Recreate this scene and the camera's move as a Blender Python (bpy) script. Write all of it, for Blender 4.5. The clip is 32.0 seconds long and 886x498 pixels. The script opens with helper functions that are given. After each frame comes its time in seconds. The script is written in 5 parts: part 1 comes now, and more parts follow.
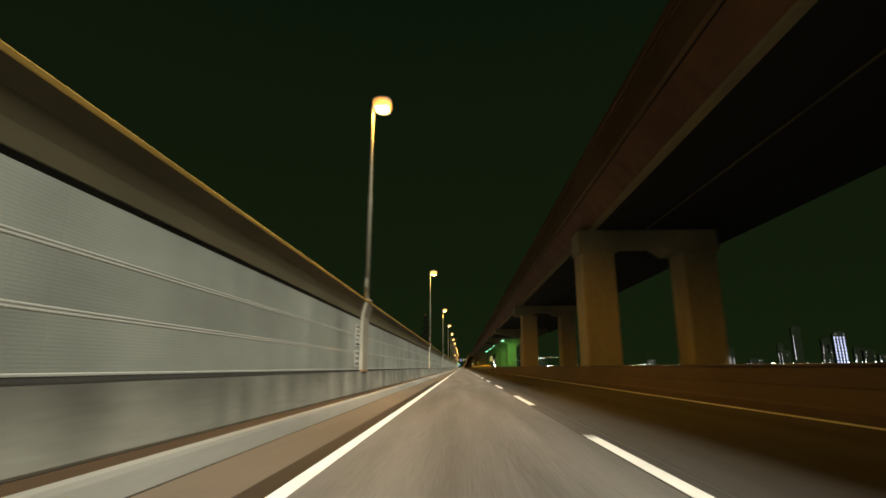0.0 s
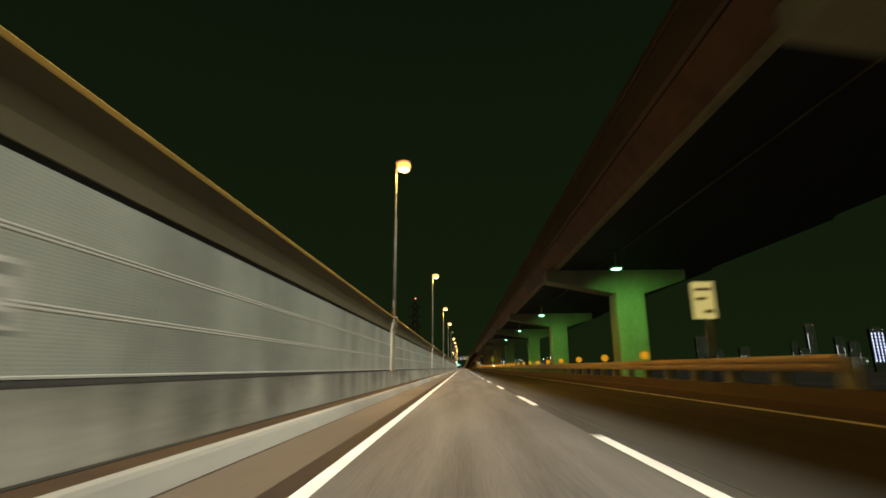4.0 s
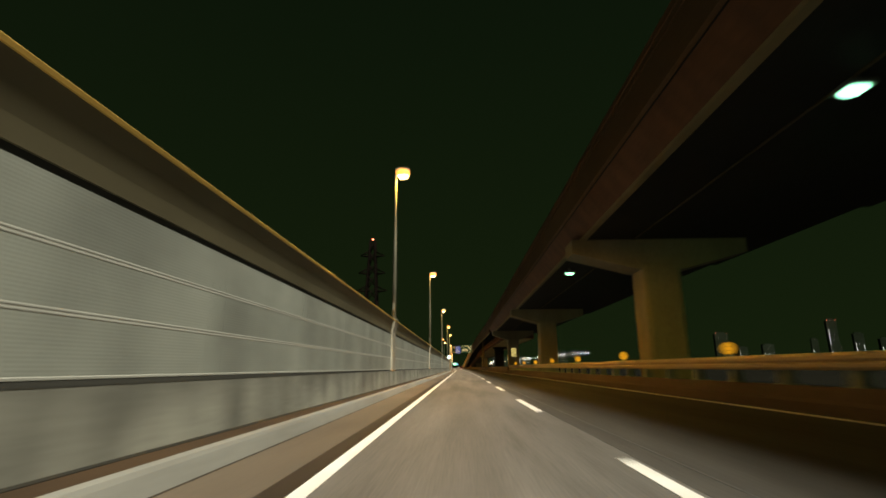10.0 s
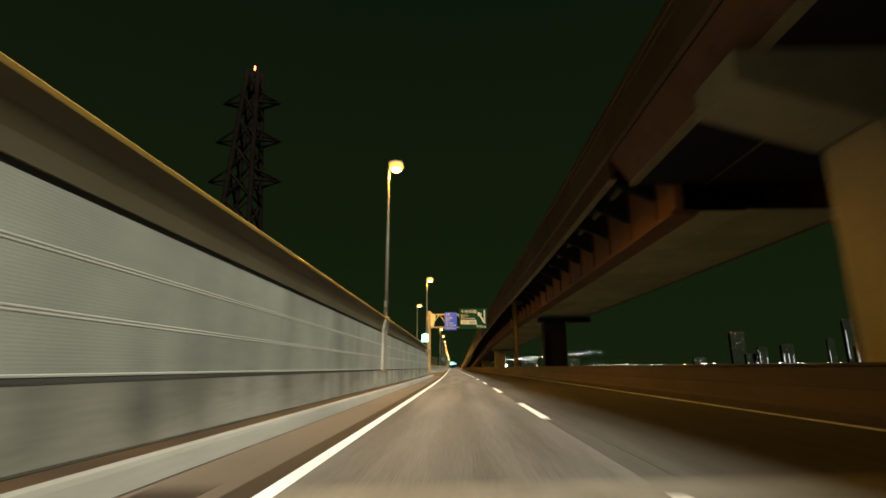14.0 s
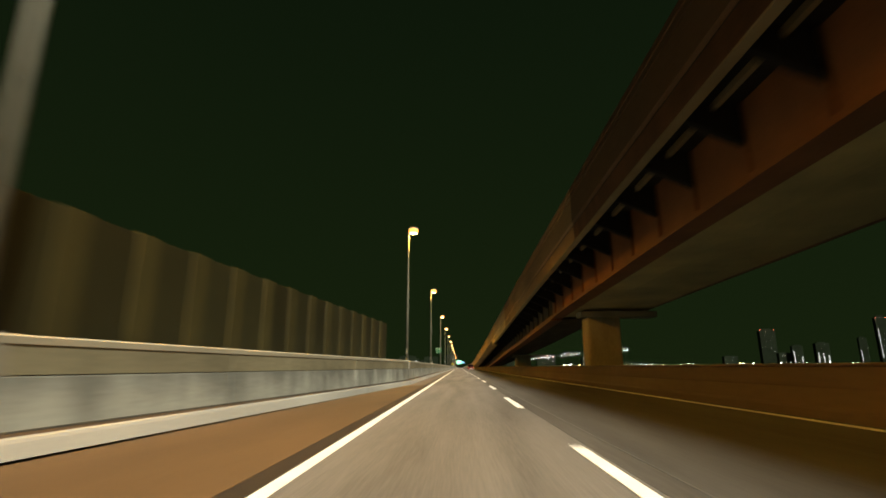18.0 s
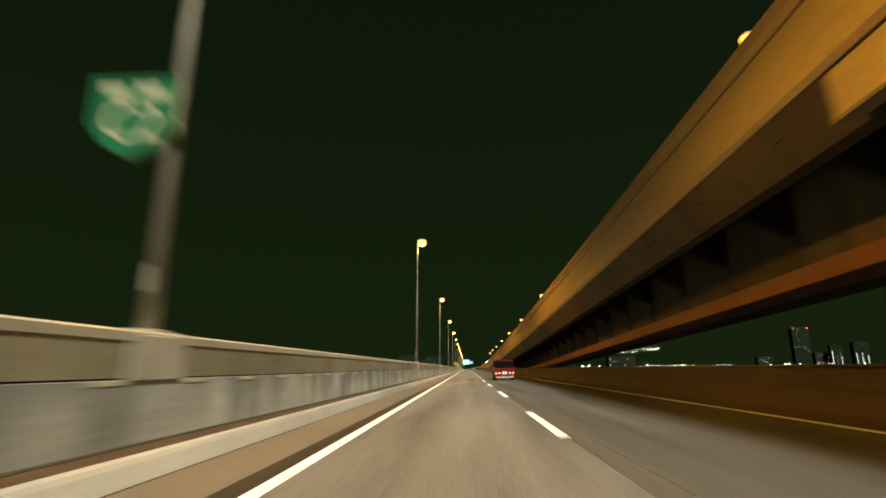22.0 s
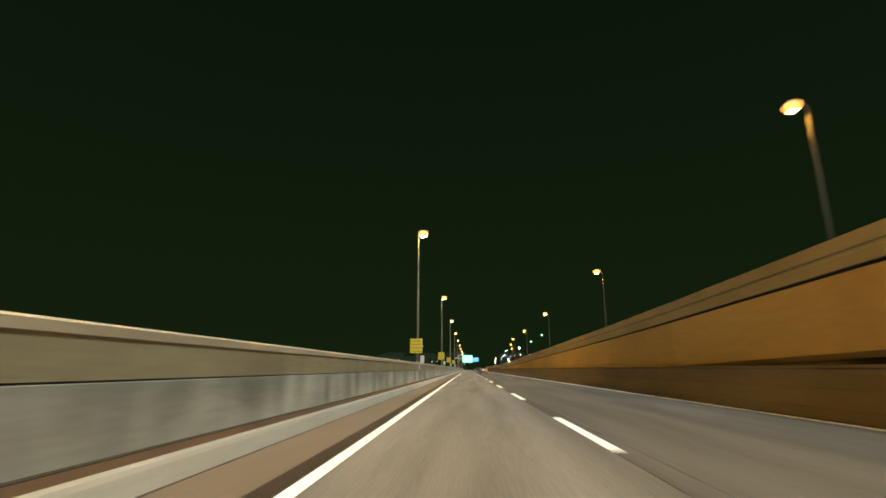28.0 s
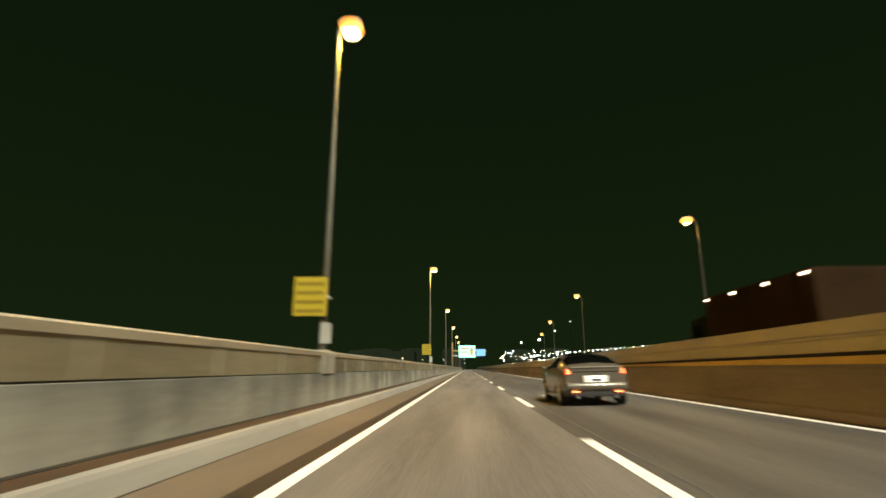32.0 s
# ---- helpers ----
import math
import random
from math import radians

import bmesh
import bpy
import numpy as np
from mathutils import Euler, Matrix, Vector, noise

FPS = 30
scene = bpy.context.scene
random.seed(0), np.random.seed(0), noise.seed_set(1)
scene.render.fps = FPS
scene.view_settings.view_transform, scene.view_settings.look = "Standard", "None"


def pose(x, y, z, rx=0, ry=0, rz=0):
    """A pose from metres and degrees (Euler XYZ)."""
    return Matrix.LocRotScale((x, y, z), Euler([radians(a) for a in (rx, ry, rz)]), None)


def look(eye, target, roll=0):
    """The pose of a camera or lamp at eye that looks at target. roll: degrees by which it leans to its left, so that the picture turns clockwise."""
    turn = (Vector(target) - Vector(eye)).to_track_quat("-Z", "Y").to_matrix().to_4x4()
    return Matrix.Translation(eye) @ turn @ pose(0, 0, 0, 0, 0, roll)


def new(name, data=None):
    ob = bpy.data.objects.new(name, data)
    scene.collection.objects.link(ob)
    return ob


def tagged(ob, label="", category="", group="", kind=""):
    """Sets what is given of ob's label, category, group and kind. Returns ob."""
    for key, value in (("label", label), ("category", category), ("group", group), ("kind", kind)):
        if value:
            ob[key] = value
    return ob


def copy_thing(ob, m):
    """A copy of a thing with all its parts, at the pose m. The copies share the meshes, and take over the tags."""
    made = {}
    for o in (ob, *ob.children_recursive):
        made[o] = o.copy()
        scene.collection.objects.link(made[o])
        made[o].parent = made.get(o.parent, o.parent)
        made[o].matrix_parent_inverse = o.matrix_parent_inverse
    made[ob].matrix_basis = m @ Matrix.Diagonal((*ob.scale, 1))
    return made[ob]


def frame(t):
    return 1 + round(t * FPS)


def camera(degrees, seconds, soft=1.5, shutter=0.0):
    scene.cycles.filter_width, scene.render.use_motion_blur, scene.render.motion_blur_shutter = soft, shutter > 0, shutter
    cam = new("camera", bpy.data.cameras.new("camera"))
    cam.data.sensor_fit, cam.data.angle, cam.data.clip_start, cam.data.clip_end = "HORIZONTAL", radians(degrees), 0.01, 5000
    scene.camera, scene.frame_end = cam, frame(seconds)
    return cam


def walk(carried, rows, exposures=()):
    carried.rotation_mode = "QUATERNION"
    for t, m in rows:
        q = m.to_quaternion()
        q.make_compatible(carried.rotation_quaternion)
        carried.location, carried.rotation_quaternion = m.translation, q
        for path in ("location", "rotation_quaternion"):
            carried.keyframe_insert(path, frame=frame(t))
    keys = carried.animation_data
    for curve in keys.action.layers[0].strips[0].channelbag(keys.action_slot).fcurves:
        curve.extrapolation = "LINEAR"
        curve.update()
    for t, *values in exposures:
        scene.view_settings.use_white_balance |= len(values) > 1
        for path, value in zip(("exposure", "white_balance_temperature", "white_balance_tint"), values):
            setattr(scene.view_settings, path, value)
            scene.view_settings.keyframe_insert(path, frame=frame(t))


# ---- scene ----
# Night drive on an elevated urban expressway. Road coordinates: s metres along, X metres to the right of the
# left edge line, z metres up from the carriageway.
EYE, FALL = 1.05, 0.023
# distance of the lane dashes from the left edge line along the road
LANE = [(95, 3.5), (150, 3.32), (280, 3.25), (315, 3.45), (360, 3.5), (435, 3.32), (490, 3.25), (515, 3.5), (560, 3.45), (590, 3.35), (620, 3.3), (650, 3.47)]
FOCAL = 880.0
BEND0, BEND1, BEND = 402.0, 450.0, radians(0.9)


def heading(s):
    """Left turn of the road at s, in radians."""
    return BEND * min(1.0, max(0.0, (s - BEND0) / (BEND1 - BEND0)))


def offset(s):
    """Sideways shift of the road's axis at s."""
    if s <= BEND0:
        return 0.0
    a = min(s, BEND1) - BEND0
    return -(BEND * a * a / (2 * (BEND1 - BEND0)) + BEND * max(0.0, s - BEND1))


def F(s, X=0.0, z=0.0, grade=0.0, turn=0.0):
    """Pose of a module at road coordinates, its y axis along the road."""
    h, a = heading(s), X - 1.6
    return (Matrix.Translation((offset(s) + a * math.cos(h), s + a * math.sin(h), z))
            @ Matrix.Rotation(h + radians(turn), 4, "Z") @ Matrix.Rotation(math.atan(grade), 4, "X"))


def road_z(X):
    return FALL * (X - 1.6)


# distance travelled: seconds, metres
RUN = [(0.0, 0.0), (1.2, 32.4), (3.2, 85.8), (5.6, 148.8), (11.6, 312.7), (13.2, 356.1), (15.6, 419.8), (17.0, 456.2), (23.0, 608.2), (25.4, 669.1), (27.6, 723.7), (32.0, 833.2)]


def lerp(pairs, s):
    if s <= pairs[0][0]:
        return pairs[0][1]
    for (a, u), (b, v) in zip(pairs, pairs[1:]):
        if s <= b:
            return u + (v - u) * (s - a) / (b - a)
    return pairs[-1][1]


# ---- camera ----
cam = camera(2 * math.degrees(math.atan(784 / FOCAL)), 32.0, soft=1.7, shutter=0.55)
#        t     X     vanishing point   roll
WAY = [(0.0, 1.60, 817, 650, 0.0), (1.0, 1.60, 817, 650, 0.0), (2.0, 1.55, 817, 651, 0.2), (3.0, 1.47, 817, 651, 0.2), (5.5, 1.40, 819, 651, 0.2),
       (7.0, 1.38, 820, 651, 0.2), (9.0, 1.38, 818, 650, 0.3), (10.5, 1.50, 813, 651, 0.4), (12.0, 1.65, 812, 650, 0.3),
       (13.0, 1.70, 813, 651, 0.2), (15.0, 1.70, 811, 650, 0.0), (16.0, 1.70, 809, 650, 0.0), (17.0, 1.70, 811, 649, 0.0),
       (18.3, 1.75, 812, 650, 0.0), (19.0, 1.80, 814, 651, 0.0), (20.0, 1.84, 820, 652, 0.0), (21.5, 1.88, 823, 652, 0.0),
       (23.0, 1.88, 826, 652, 0.0), (24.5, 1.80, 826, 652, 0.0), (25.5, 1.78, 826, 652, 0.0), (28.0, 1.60, 826, 653, 0.0),
       (30.0, 1.70, 826, 652, 0.0), (32.0, 1.76, 826, 652, 0.0)]


def stand(t, X, vx, vy, roll):
    s = lerp(RUN, t)
    yaw = math.degrees(math.atan((vx - 784) / FOCAL) + heading(s))
    pitch = math.degrees(math.atan((vy - 441) / FOCAL))
    p = F(s, X, EYE).translation
    return pose(p.x, p.y, p.z, 90 + pitch, roll, yaw)


walk(cam, [(r[0], stand(*r)) for r in WAY], exposures=((0.0, 2.55, 6750, 12), (12.5, 2.55, 7000, 12), (15.5, 2.75, 6750, 12), (17.0, 2.75, 6950, 11), (25.5, 2.75, 6700, 10), (28.0, 2.65, 6150, 8), (32.0, 2.72, 6750, 9)))

# ---- sky, and a sun in place of the own car's headlights ----
world = bpy.data.worlds.new("night_sky")
scene.world = world
world.use_nodes = True
wn = world.node_tree
sky = wn.nodes["Background"]
grad = wn.nodes.new("ShaderNodeValToRGB")
tc, sep = wn.nodes.new("ShaderNodeTexCoord"), wn.nodes.new("ShaderNodeSeparateXYZ")
wn.links.new(tc.outputs["Generated"], sep.inputs[0])
wn.links.new(sep.outputs["Z"], grad.inputs[0])
wn.links.new(grad.outputs[0], sky.inputs[0])
grad.color_ramp.elements[0].color, grad.color_ramp.elements[1].color = (0.0014, 0.0027, 0.0008, 1), (0.0007, 0.0015, 0.0006, 1)
grad.color_ramp.elements[1].position = 0.7
sky.inputs[1].default_value = 0.8

# added sun: does the work of the driving car's headlights
standin_sun = new("moonlight", bpy.data.lights.new("moonlight", "SUN"))
standin_sun.data.energy, standin_sun.data.angle, standin_sun.data.color = 0.95, radians(6), (1.0, 0.985, 0.81)
standin_sun.matrix_world = look((2.5, -6.2, 7.0), (0, 0, 0))

SODIUM = (1.0, 0.5, 0.06)

# ---- materials ----


def mat(name, col, rough=0.7, metal=0.0, var=0.25, scale=0.6, fine=18.0, bump=0.25, rnd=0.0, stain=None, streak=(1, 1, 1), spec=0.4, drip=0.0, ribs=0.0, fall=None):
    m = bpy.data.materials.new(name)
    m.use_nodes = True
    n, l = m.node_tree.nodes, m.node_tree.links
    b = n["Principled BSDF"]
    b.inputs["Roughness"].default_value, b.inputs["Metallic"].default_value = rough, metal
    b.inputs["Specular IOR Level"].default_value = spec
    co, mp = n.new("ShaderNodeTexCoord"), n.new("ShaderNodeMapping")
    geo = n.new("ShaderNodeNewGeometry")
    mp.inputs["Scale"].default_value = streak
    l.new(geo.outputs["Position"], mp.inputs[0])
    big, small = n.new("ShaderNodeTexNoise"), n.new("ShaderNodeTexNoise")
    big.inputs["Scale"].default_value, big.inputs["Detail"].default_value = scale, 5
    small.inputs["Scale"].default_value, small.inputs["Detail"].default_value = fine, 3
    for t in (big, small):
        l.new(mp.outputs[0], t.inputs["Vector"])
    mix = n.new("ShaderNodeMath")
    mix.operation = "MULTIPLY_ADD"
    l.new(small.outputs[0], mix.inputs[0])
    mix.inputs[1].default_value = 0.45
    l.new(big.outputs[0], mix.inputs[2])
    ramp = n.new("ShaderNodeValToRGB")
    l.new(mix.outputs[0], ramp.inputs[0])
    lo, hi = [c * (1 - var) for c in col], [min(1, c * (1 + var)) for c in col]
    if stain:
        lo = stain
    ramp.color_ramp.elements[0].position, ramp.color_ramp.elements[1].position = 0.45, 0.95
    ramp.color_ramp.elements[0].color, ramp.color_ramp.elements[1].color = (*lo, 1), (*hi, 1)
    out = ramp.outputs[0]
    if rnd:
        oi, hs, mr = n.new("ShaderNodeObjectInfo"), n.new("ShaderNodeHueSaturation"), n.new("ShaderNodeMapRange")
        mr.inputs["To Min"].default_value, mr.inputs["To Max"].default_value = 1 - rnd, 1 + rnd
        l.new(oi.outputs["Random"], mr.inputs[0])
        l.new(mr.outputs[0], hs.inputs["Value"])
        l.new(out, hs.inputs["Color"])
        out = hs.outputs[0]
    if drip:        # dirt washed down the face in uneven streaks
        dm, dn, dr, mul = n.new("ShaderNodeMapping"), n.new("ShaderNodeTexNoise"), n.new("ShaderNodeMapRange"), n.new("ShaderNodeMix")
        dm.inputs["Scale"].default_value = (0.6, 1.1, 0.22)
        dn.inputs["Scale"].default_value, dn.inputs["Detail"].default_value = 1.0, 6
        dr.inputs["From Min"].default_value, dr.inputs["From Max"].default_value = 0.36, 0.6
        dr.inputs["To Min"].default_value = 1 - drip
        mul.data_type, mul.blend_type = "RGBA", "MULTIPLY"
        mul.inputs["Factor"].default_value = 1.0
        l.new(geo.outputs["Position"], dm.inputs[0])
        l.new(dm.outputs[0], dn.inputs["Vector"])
        dark_level = dn.outputs[0]
        if fall:    # dirt streaks from the top edge, plus the dimmer upper face
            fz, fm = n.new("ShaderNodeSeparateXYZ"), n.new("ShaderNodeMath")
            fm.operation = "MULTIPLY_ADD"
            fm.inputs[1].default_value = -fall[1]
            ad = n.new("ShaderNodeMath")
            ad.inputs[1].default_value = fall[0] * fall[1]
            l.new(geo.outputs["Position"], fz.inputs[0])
            l.new(dark_level, ad.inputs[0])
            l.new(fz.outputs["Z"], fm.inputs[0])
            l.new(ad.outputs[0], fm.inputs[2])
            dark_level = fm.outputs[0]
        l.new(dark_level, dr.inputs[0])
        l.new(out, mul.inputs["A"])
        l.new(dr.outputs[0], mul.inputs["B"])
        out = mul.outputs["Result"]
    l.new(out, b.inputs["Base Color"])
    if ribs:        # fine level corrugation, one wave every so many metres
        sx, mu, si, rb = n.new("ShaderNodeSeparateXYZ"), n.new("ShaderNodeMath"), n.new("ShaderNodeMath"), n.new("ShaderNodeBump")
        mu.operation, si.operation = "MULTIPLY", "SINE"
        mu.inputs[1].default_value = 2 * math.pi / ribs
        rb.inputs["Strength"].default_value, rb.inputs["Distance"].default_value = 0.055, 0.004
        l.new(geo.outputs["Position"], sx.inputs[0])
        l.new(sx.outputs["Z"], mu.inputs[0])
        l.new(mu.outputs[0], si.inputs[0])
        l.new(si.outputs[0], rb.inputs["Height"])
        l.new(rb.outputs[0], b.inputs["Normal"])
    elif bump:
        bp = n.new("ShaderNodeBump")
        bp.inputs["Strength"].default_value, bp.inputs["Distance"].default_value = bump, 0.01
        l.new(small.outputs[0], bp.inputs["Height"])
        l.new(bp.outputs[0], b.inputs["Normal"])
    return m


def glow(name, col, strength, base=(0.5, 0.5, 0.5)):
    m = bpy.data.materials.new(name)
    m.use_nodes = True
    b = m.node_tree.nodes["Principled BSDF"]
    b.inputs["Base Color"].default_value = (*base, 1)
    b.inputs["Emission Color"].default_value = (*col, 1)
    b.inputs["Emission Strength"].default_value = strength
    return m


M_ASPHALT = mat("asphalt", (0.129, 0.124, 0.117), 0.72, var=0.5, scale=0.8, fine=30, bump=0.0, streak=(1.4, 0.1, 1), spec=0.25)
# darker copy of the asphalt: the second lane's lack of headlight, as colour
M_DIMLANE = mat("newer_asphalt", (0.076, 0.073, 0.068), 0.75, var=0.45, scale=0.8, fine=30, bump=0.0, streak=(1.4, 0.1, 1), spec=0.2)
M_SHOULDER = mat("gutter_concrete", (0.115, 0.094, 0.073), 0.8, var=0.25, scale=0.5, fine=25, streak=(1, 0.3, 1), rnd=0.08)
M_PAINT = mat("road_paint", (0.88, 0.88, 0.86), 0.55, var=0.15, scale=1.5, fine=40, bump=0.3)
M_KERB = mat("kerb_concrete", (0.26, 0.265, 0.25), 0.75, var=0.25, scale=0.4, fine=14, streak=(1, 0.4, 1), rnd=0.1)
M_POST = mat("pale_pilaster", (0.36, 0.33, 0.27), 0.7, var=0.3, scale=0.8, fine=9, drip=0.25)
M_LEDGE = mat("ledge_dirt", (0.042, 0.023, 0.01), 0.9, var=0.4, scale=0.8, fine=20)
# besides dirt, fall puts the dimness above the headlight beam into the concrete
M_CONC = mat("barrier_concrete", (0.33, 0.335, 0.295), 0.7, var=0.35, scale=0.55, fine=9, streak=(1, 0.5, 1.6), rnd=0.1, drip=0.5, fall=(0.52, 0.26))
M_PANEL = mat("silver_panel", (0.35, 0.375, 0.345), 0.5, 0.1, var=0.22, scale=0.5, fine=6, bump=0.1, rnd=0.09, drip=0.22, ribs=0.036)
M_TOP = mat("tan_panel", (0.135, 0.12, 0.075), 0.55, 0.1, var=0.2, scale=0.4, fine=8, bump=0.1, rnd=0.06)
M_RIB = mat("panel_rib", (0.46, 0.47, 0.44), 0.4, 0.1, var=0.1, bump=0.05)
# gold of the coping is the lamps' light, carried by the base colour
M_CAP = mat("coping_steel", (0.8, 0.52, 0.14), 0.4, 0.3, var=0.15, bump=0.1)
# near-black, for dark joints and for shade painted into recesses
M_DARK = mat("dark_seal", (0.025, 0.025, 0.022), 0.7, var=0.3)
M_POLE = mat("weathered_pole_steel", (0.17, 0.16, 0.125), 0.55, 0.2, var=0.2, scale=2, bump=0.08)
# pole steel again, darkened for the poles that no headlight reaches
M_RPOLE = mat("dark_pole_steel", (0.03, 0.027, 0.02), 0.6, 0.3, var=0.2, scale=2, bump=0.08)
M_STEEL = mat("galvanised_steel", (0.45, 0.45, 0.42), 0.45, 0.6, var=0.15, scale=2, bump=0.08)
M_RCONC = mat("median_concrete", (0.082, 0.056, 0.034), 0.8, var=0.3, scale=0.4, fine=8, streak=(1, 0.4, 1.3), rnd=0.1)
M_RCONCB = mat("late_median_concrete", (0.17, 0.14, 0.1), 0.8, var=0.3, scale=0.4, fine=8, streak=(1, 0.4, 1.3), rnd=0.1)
M_RAIL = mat("guardrail_paint", (0.5, 0.37, 0.2), 0.5, 0.2, var=0.15, rnd=0.06)
M_RPOST = mat("rail_post_paint", (0.3, 0.31, 0.2), 0.55, 0.1, var=0.2, rnd=0.08)
# near-black concrete: the darkness under the deck is in its base colour
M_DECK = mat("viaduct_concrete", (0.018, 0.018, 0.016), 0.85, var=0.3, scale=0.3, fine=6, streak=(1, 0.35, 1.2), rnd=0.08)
M_PIER = mat("pier_concrete", (0.36, 0.31, 0.2), 0.8, var=0.25, scale=0.35, fine=7, streak=(1, 1, 0.4))
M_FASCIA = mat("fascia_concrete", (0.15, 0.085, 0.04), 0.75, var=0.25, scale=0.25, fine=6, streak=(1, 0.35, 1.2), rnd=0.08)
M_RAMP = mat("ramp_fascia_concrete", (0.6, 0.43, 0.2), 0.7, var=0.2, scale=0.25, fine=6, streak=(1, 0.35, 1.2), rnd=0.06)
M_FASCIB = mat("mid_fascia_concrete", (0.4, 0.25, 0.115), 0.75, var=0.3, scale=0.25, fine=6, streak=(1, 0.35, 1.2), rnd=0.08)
M_GIRDER = mat("red_brown_girder", (0.32, 0.14, 0.055), 0.55, 0.1, var=0.25, scale=0.4, fine=7, rnd=0.06)
M_EDGE = mat("red_brown_edge_beam", (0.17, 0.075, 0.033), 0.65, var=0.3, scale=0.3, fine=6, streak=(1, 0.3, 1.2), rnd=0.08, drip=0.3)
M_HAUNCH = mat("olive_underside", (0.12, 0.095, 0.05), 0.8, var=0.35, scale=0.3, fine=6, streak=(1, 0.3, 1.2), rnd=0.12, drip=0.3)
M_STRING = mat("pale_stringer", (0.3, 0.24, 0.13), 0.7, var=0.2)
M_SOFFIT = mat("soffit_plate", (0.75, 0.62, 0.28), 0.7, var=0.2, scale=0.3, fine=6, rnd=0.08)
M_GROUND = mat("dark_ground", (0.01, 0.01, 0.008), 1.0, var=0.4, scale=0.01, fine=0.2, bump=0, spec=0.0)
# reflectors emit a little, in place of the beam they return
M_YELLOW = glow("lit_amber_guide", (1.0, 0.45, 0.02), 0.11, (0.5, 0.25, 0.02))
M_LENS = glow("sodium_lens", (1.0, 0.66, 0.24), 3.2)
M_BOWL = glow("amber_bowl", (1.0, 0.32, 0.05), 0.55, (0.4, 0.2, 0.04))
M_GLENS = glow("mercury_lens", (0.25, 1.0, 0.55), 1.6)
# bay floor: orange lamp light and missing headlight put into the concrete's colour
M_BAY = mat("bay_concrete", (0.095, 0.056, 0.026), 0.8, var=0.25, scale=0.5, fine=25, streak=(1, 0.3, 1))
M_UPPER = mat("tan_upper_panel", (0.22, 0.195, 0.125), 0.65, var=0.35, scale=0.5, fine=9, streak=(1, 0.4, 1.5), rnd=0.1, drip=0.16)
M_COPE = mat("pale_coping", (0.4, 0.36, 0.27), 0.6, var=0.2, scale=0.8, fine=10, streak=(1, 0.4, 1))
M_DRAIN = mat("drain_asphalt", (0.028, 0.02, 0.015), 0.7, var=0.35, scale=0.8, fine=20, streak=(1, 0.3, 1))
M_SEAM = mat("tar_seam", (0.07, 0.068, 0.066), 0.6, var=0.3)
M_BAND = mat("joint_band_concrete", (0.19, 0.172, 0.14), 0.75, var=0.4, scale=1.2, fine=20)
M_JOINT = mat("joint_steel", (0.1, 0.08, 0.05), 0.6, 0.4, var=0.3)
M_MARK = mat("marker_plate_white", (0.62, 0.62, 0.58), 0.5, var=0.15, scale=3, bump=0.05)
M_BLACK = mat("black_rubber", (0.02, 0.02, 0.02), 0.7, var=0.2)

# ---- mesh helpers ----


def part(name, bm, material, parent=None, label="", m=None):
    me = bpy.data.meshes.new(name)
    bm.normal_update()
    bm.to_mesh(me)
    bm.free()
    me.materials.append(material)
    ob = new(name, me)
    if parent:
        ob.parent = parent
    if m is not None:
        ob.matrix_basis = m
    if label:
        ob["label"] = label
    return ob


def again(ob, m, parent=None):
    """Another object on the same mesh."""
    o = new(ob.name.split(".")[0], ob.data)
    o.parent = parent or ob.parent
    o.matrix_basis = m
    return o


def thing(name, label="", category="", group="", kind="", m=None):
    ob = new(name)
    ob.empty_display_size = 0.1
    if m is not None:
        ob.matrix_basis = m
    return tagged(ob, label, category, group, kind)


def prism(profile, length, y0=0.0, bm=None, smooth=False):
    """A closed outline of (x, z), counter-clockwise as seen from behind, drawn out along y."""
    bm = bm or bmesh.new()
    a = [bm.verts.new((x, y0, z)) for x, z in profile]
    b = [bm.verts.new((x, y0 + length, z)) for x, z in profile]
    k = len(profile)
    fs = [bm.faces.new((a[i], a[(i + 1) % k], b[(i + 1) % k], b[i])) for i in range(k)]
    fs += [bm.faces.new(a[::-1]), bm.faces.new(b)]
    bmesh.ops.recalc_face_normals(bm, faces=fs)
    return bm


def box(x0, x1, y0, y1, z0, z1, bm=None, bevel=0.0):
    own = bmesh.new()
    r = bmesh.ops.create_cube(own, size=1.0)
    for v in own.verts:
        v.co = Vector((x0 + (v.co.x + .5) * (x1 - x0), y0 + (v.co.y + .5) * (y1 - y0), z0 + (v.co.z + .5) * (z1 - z0)))
    if bevel:
        bmesh.ops.bevel(own, geom=own.edges[:], offset=bevel, segments=2, affect="EDGES", profile=0.6)
    if bm is None:
        return own
    return merge(bm, own)


def merge(bm, other, m=None):
    me = bpy.data.meshes.new("tmp")
    if m is not None:
        other.transform(m)
    other.to_mesh(me)
    other.free()
    bm.from_mesh(me)
    bpy.data.meshes.remove(me)
    return bm


def tube(points, radii, sides=10, bm=None):
    """A round bar along points, with a radius at each."""
    bm = bm or bmesh.new()
    rings = []
    for i, p in enumerate(points):
        p = Vector(p)
        d = (Vector(points[min(i + 1, len(points) - 1)]) - Vector(points[max(i - 1, 0)])).normalized()
        q = d.to_track_quat("Z", "Y")
        rings.append([bm.verts.new(p + q @ Vector((radii[i] * math.cos(2 * math.pi * k / sides), radii[i] * math.sin(2 * math.pi * k / sides), 0))) for k in range(sides)])
    for a, b in zip(rings, rings[1:]):
        for k in range(sides):
            f = bm.faces.new((a[k], a[(k + 1) % sides], b[(k + 1) % sides], b[k]))
            f.smooth = True
    bm.faces.new(rings[0][::-1])
    bm.faces.new(rings[-1])
    return bm


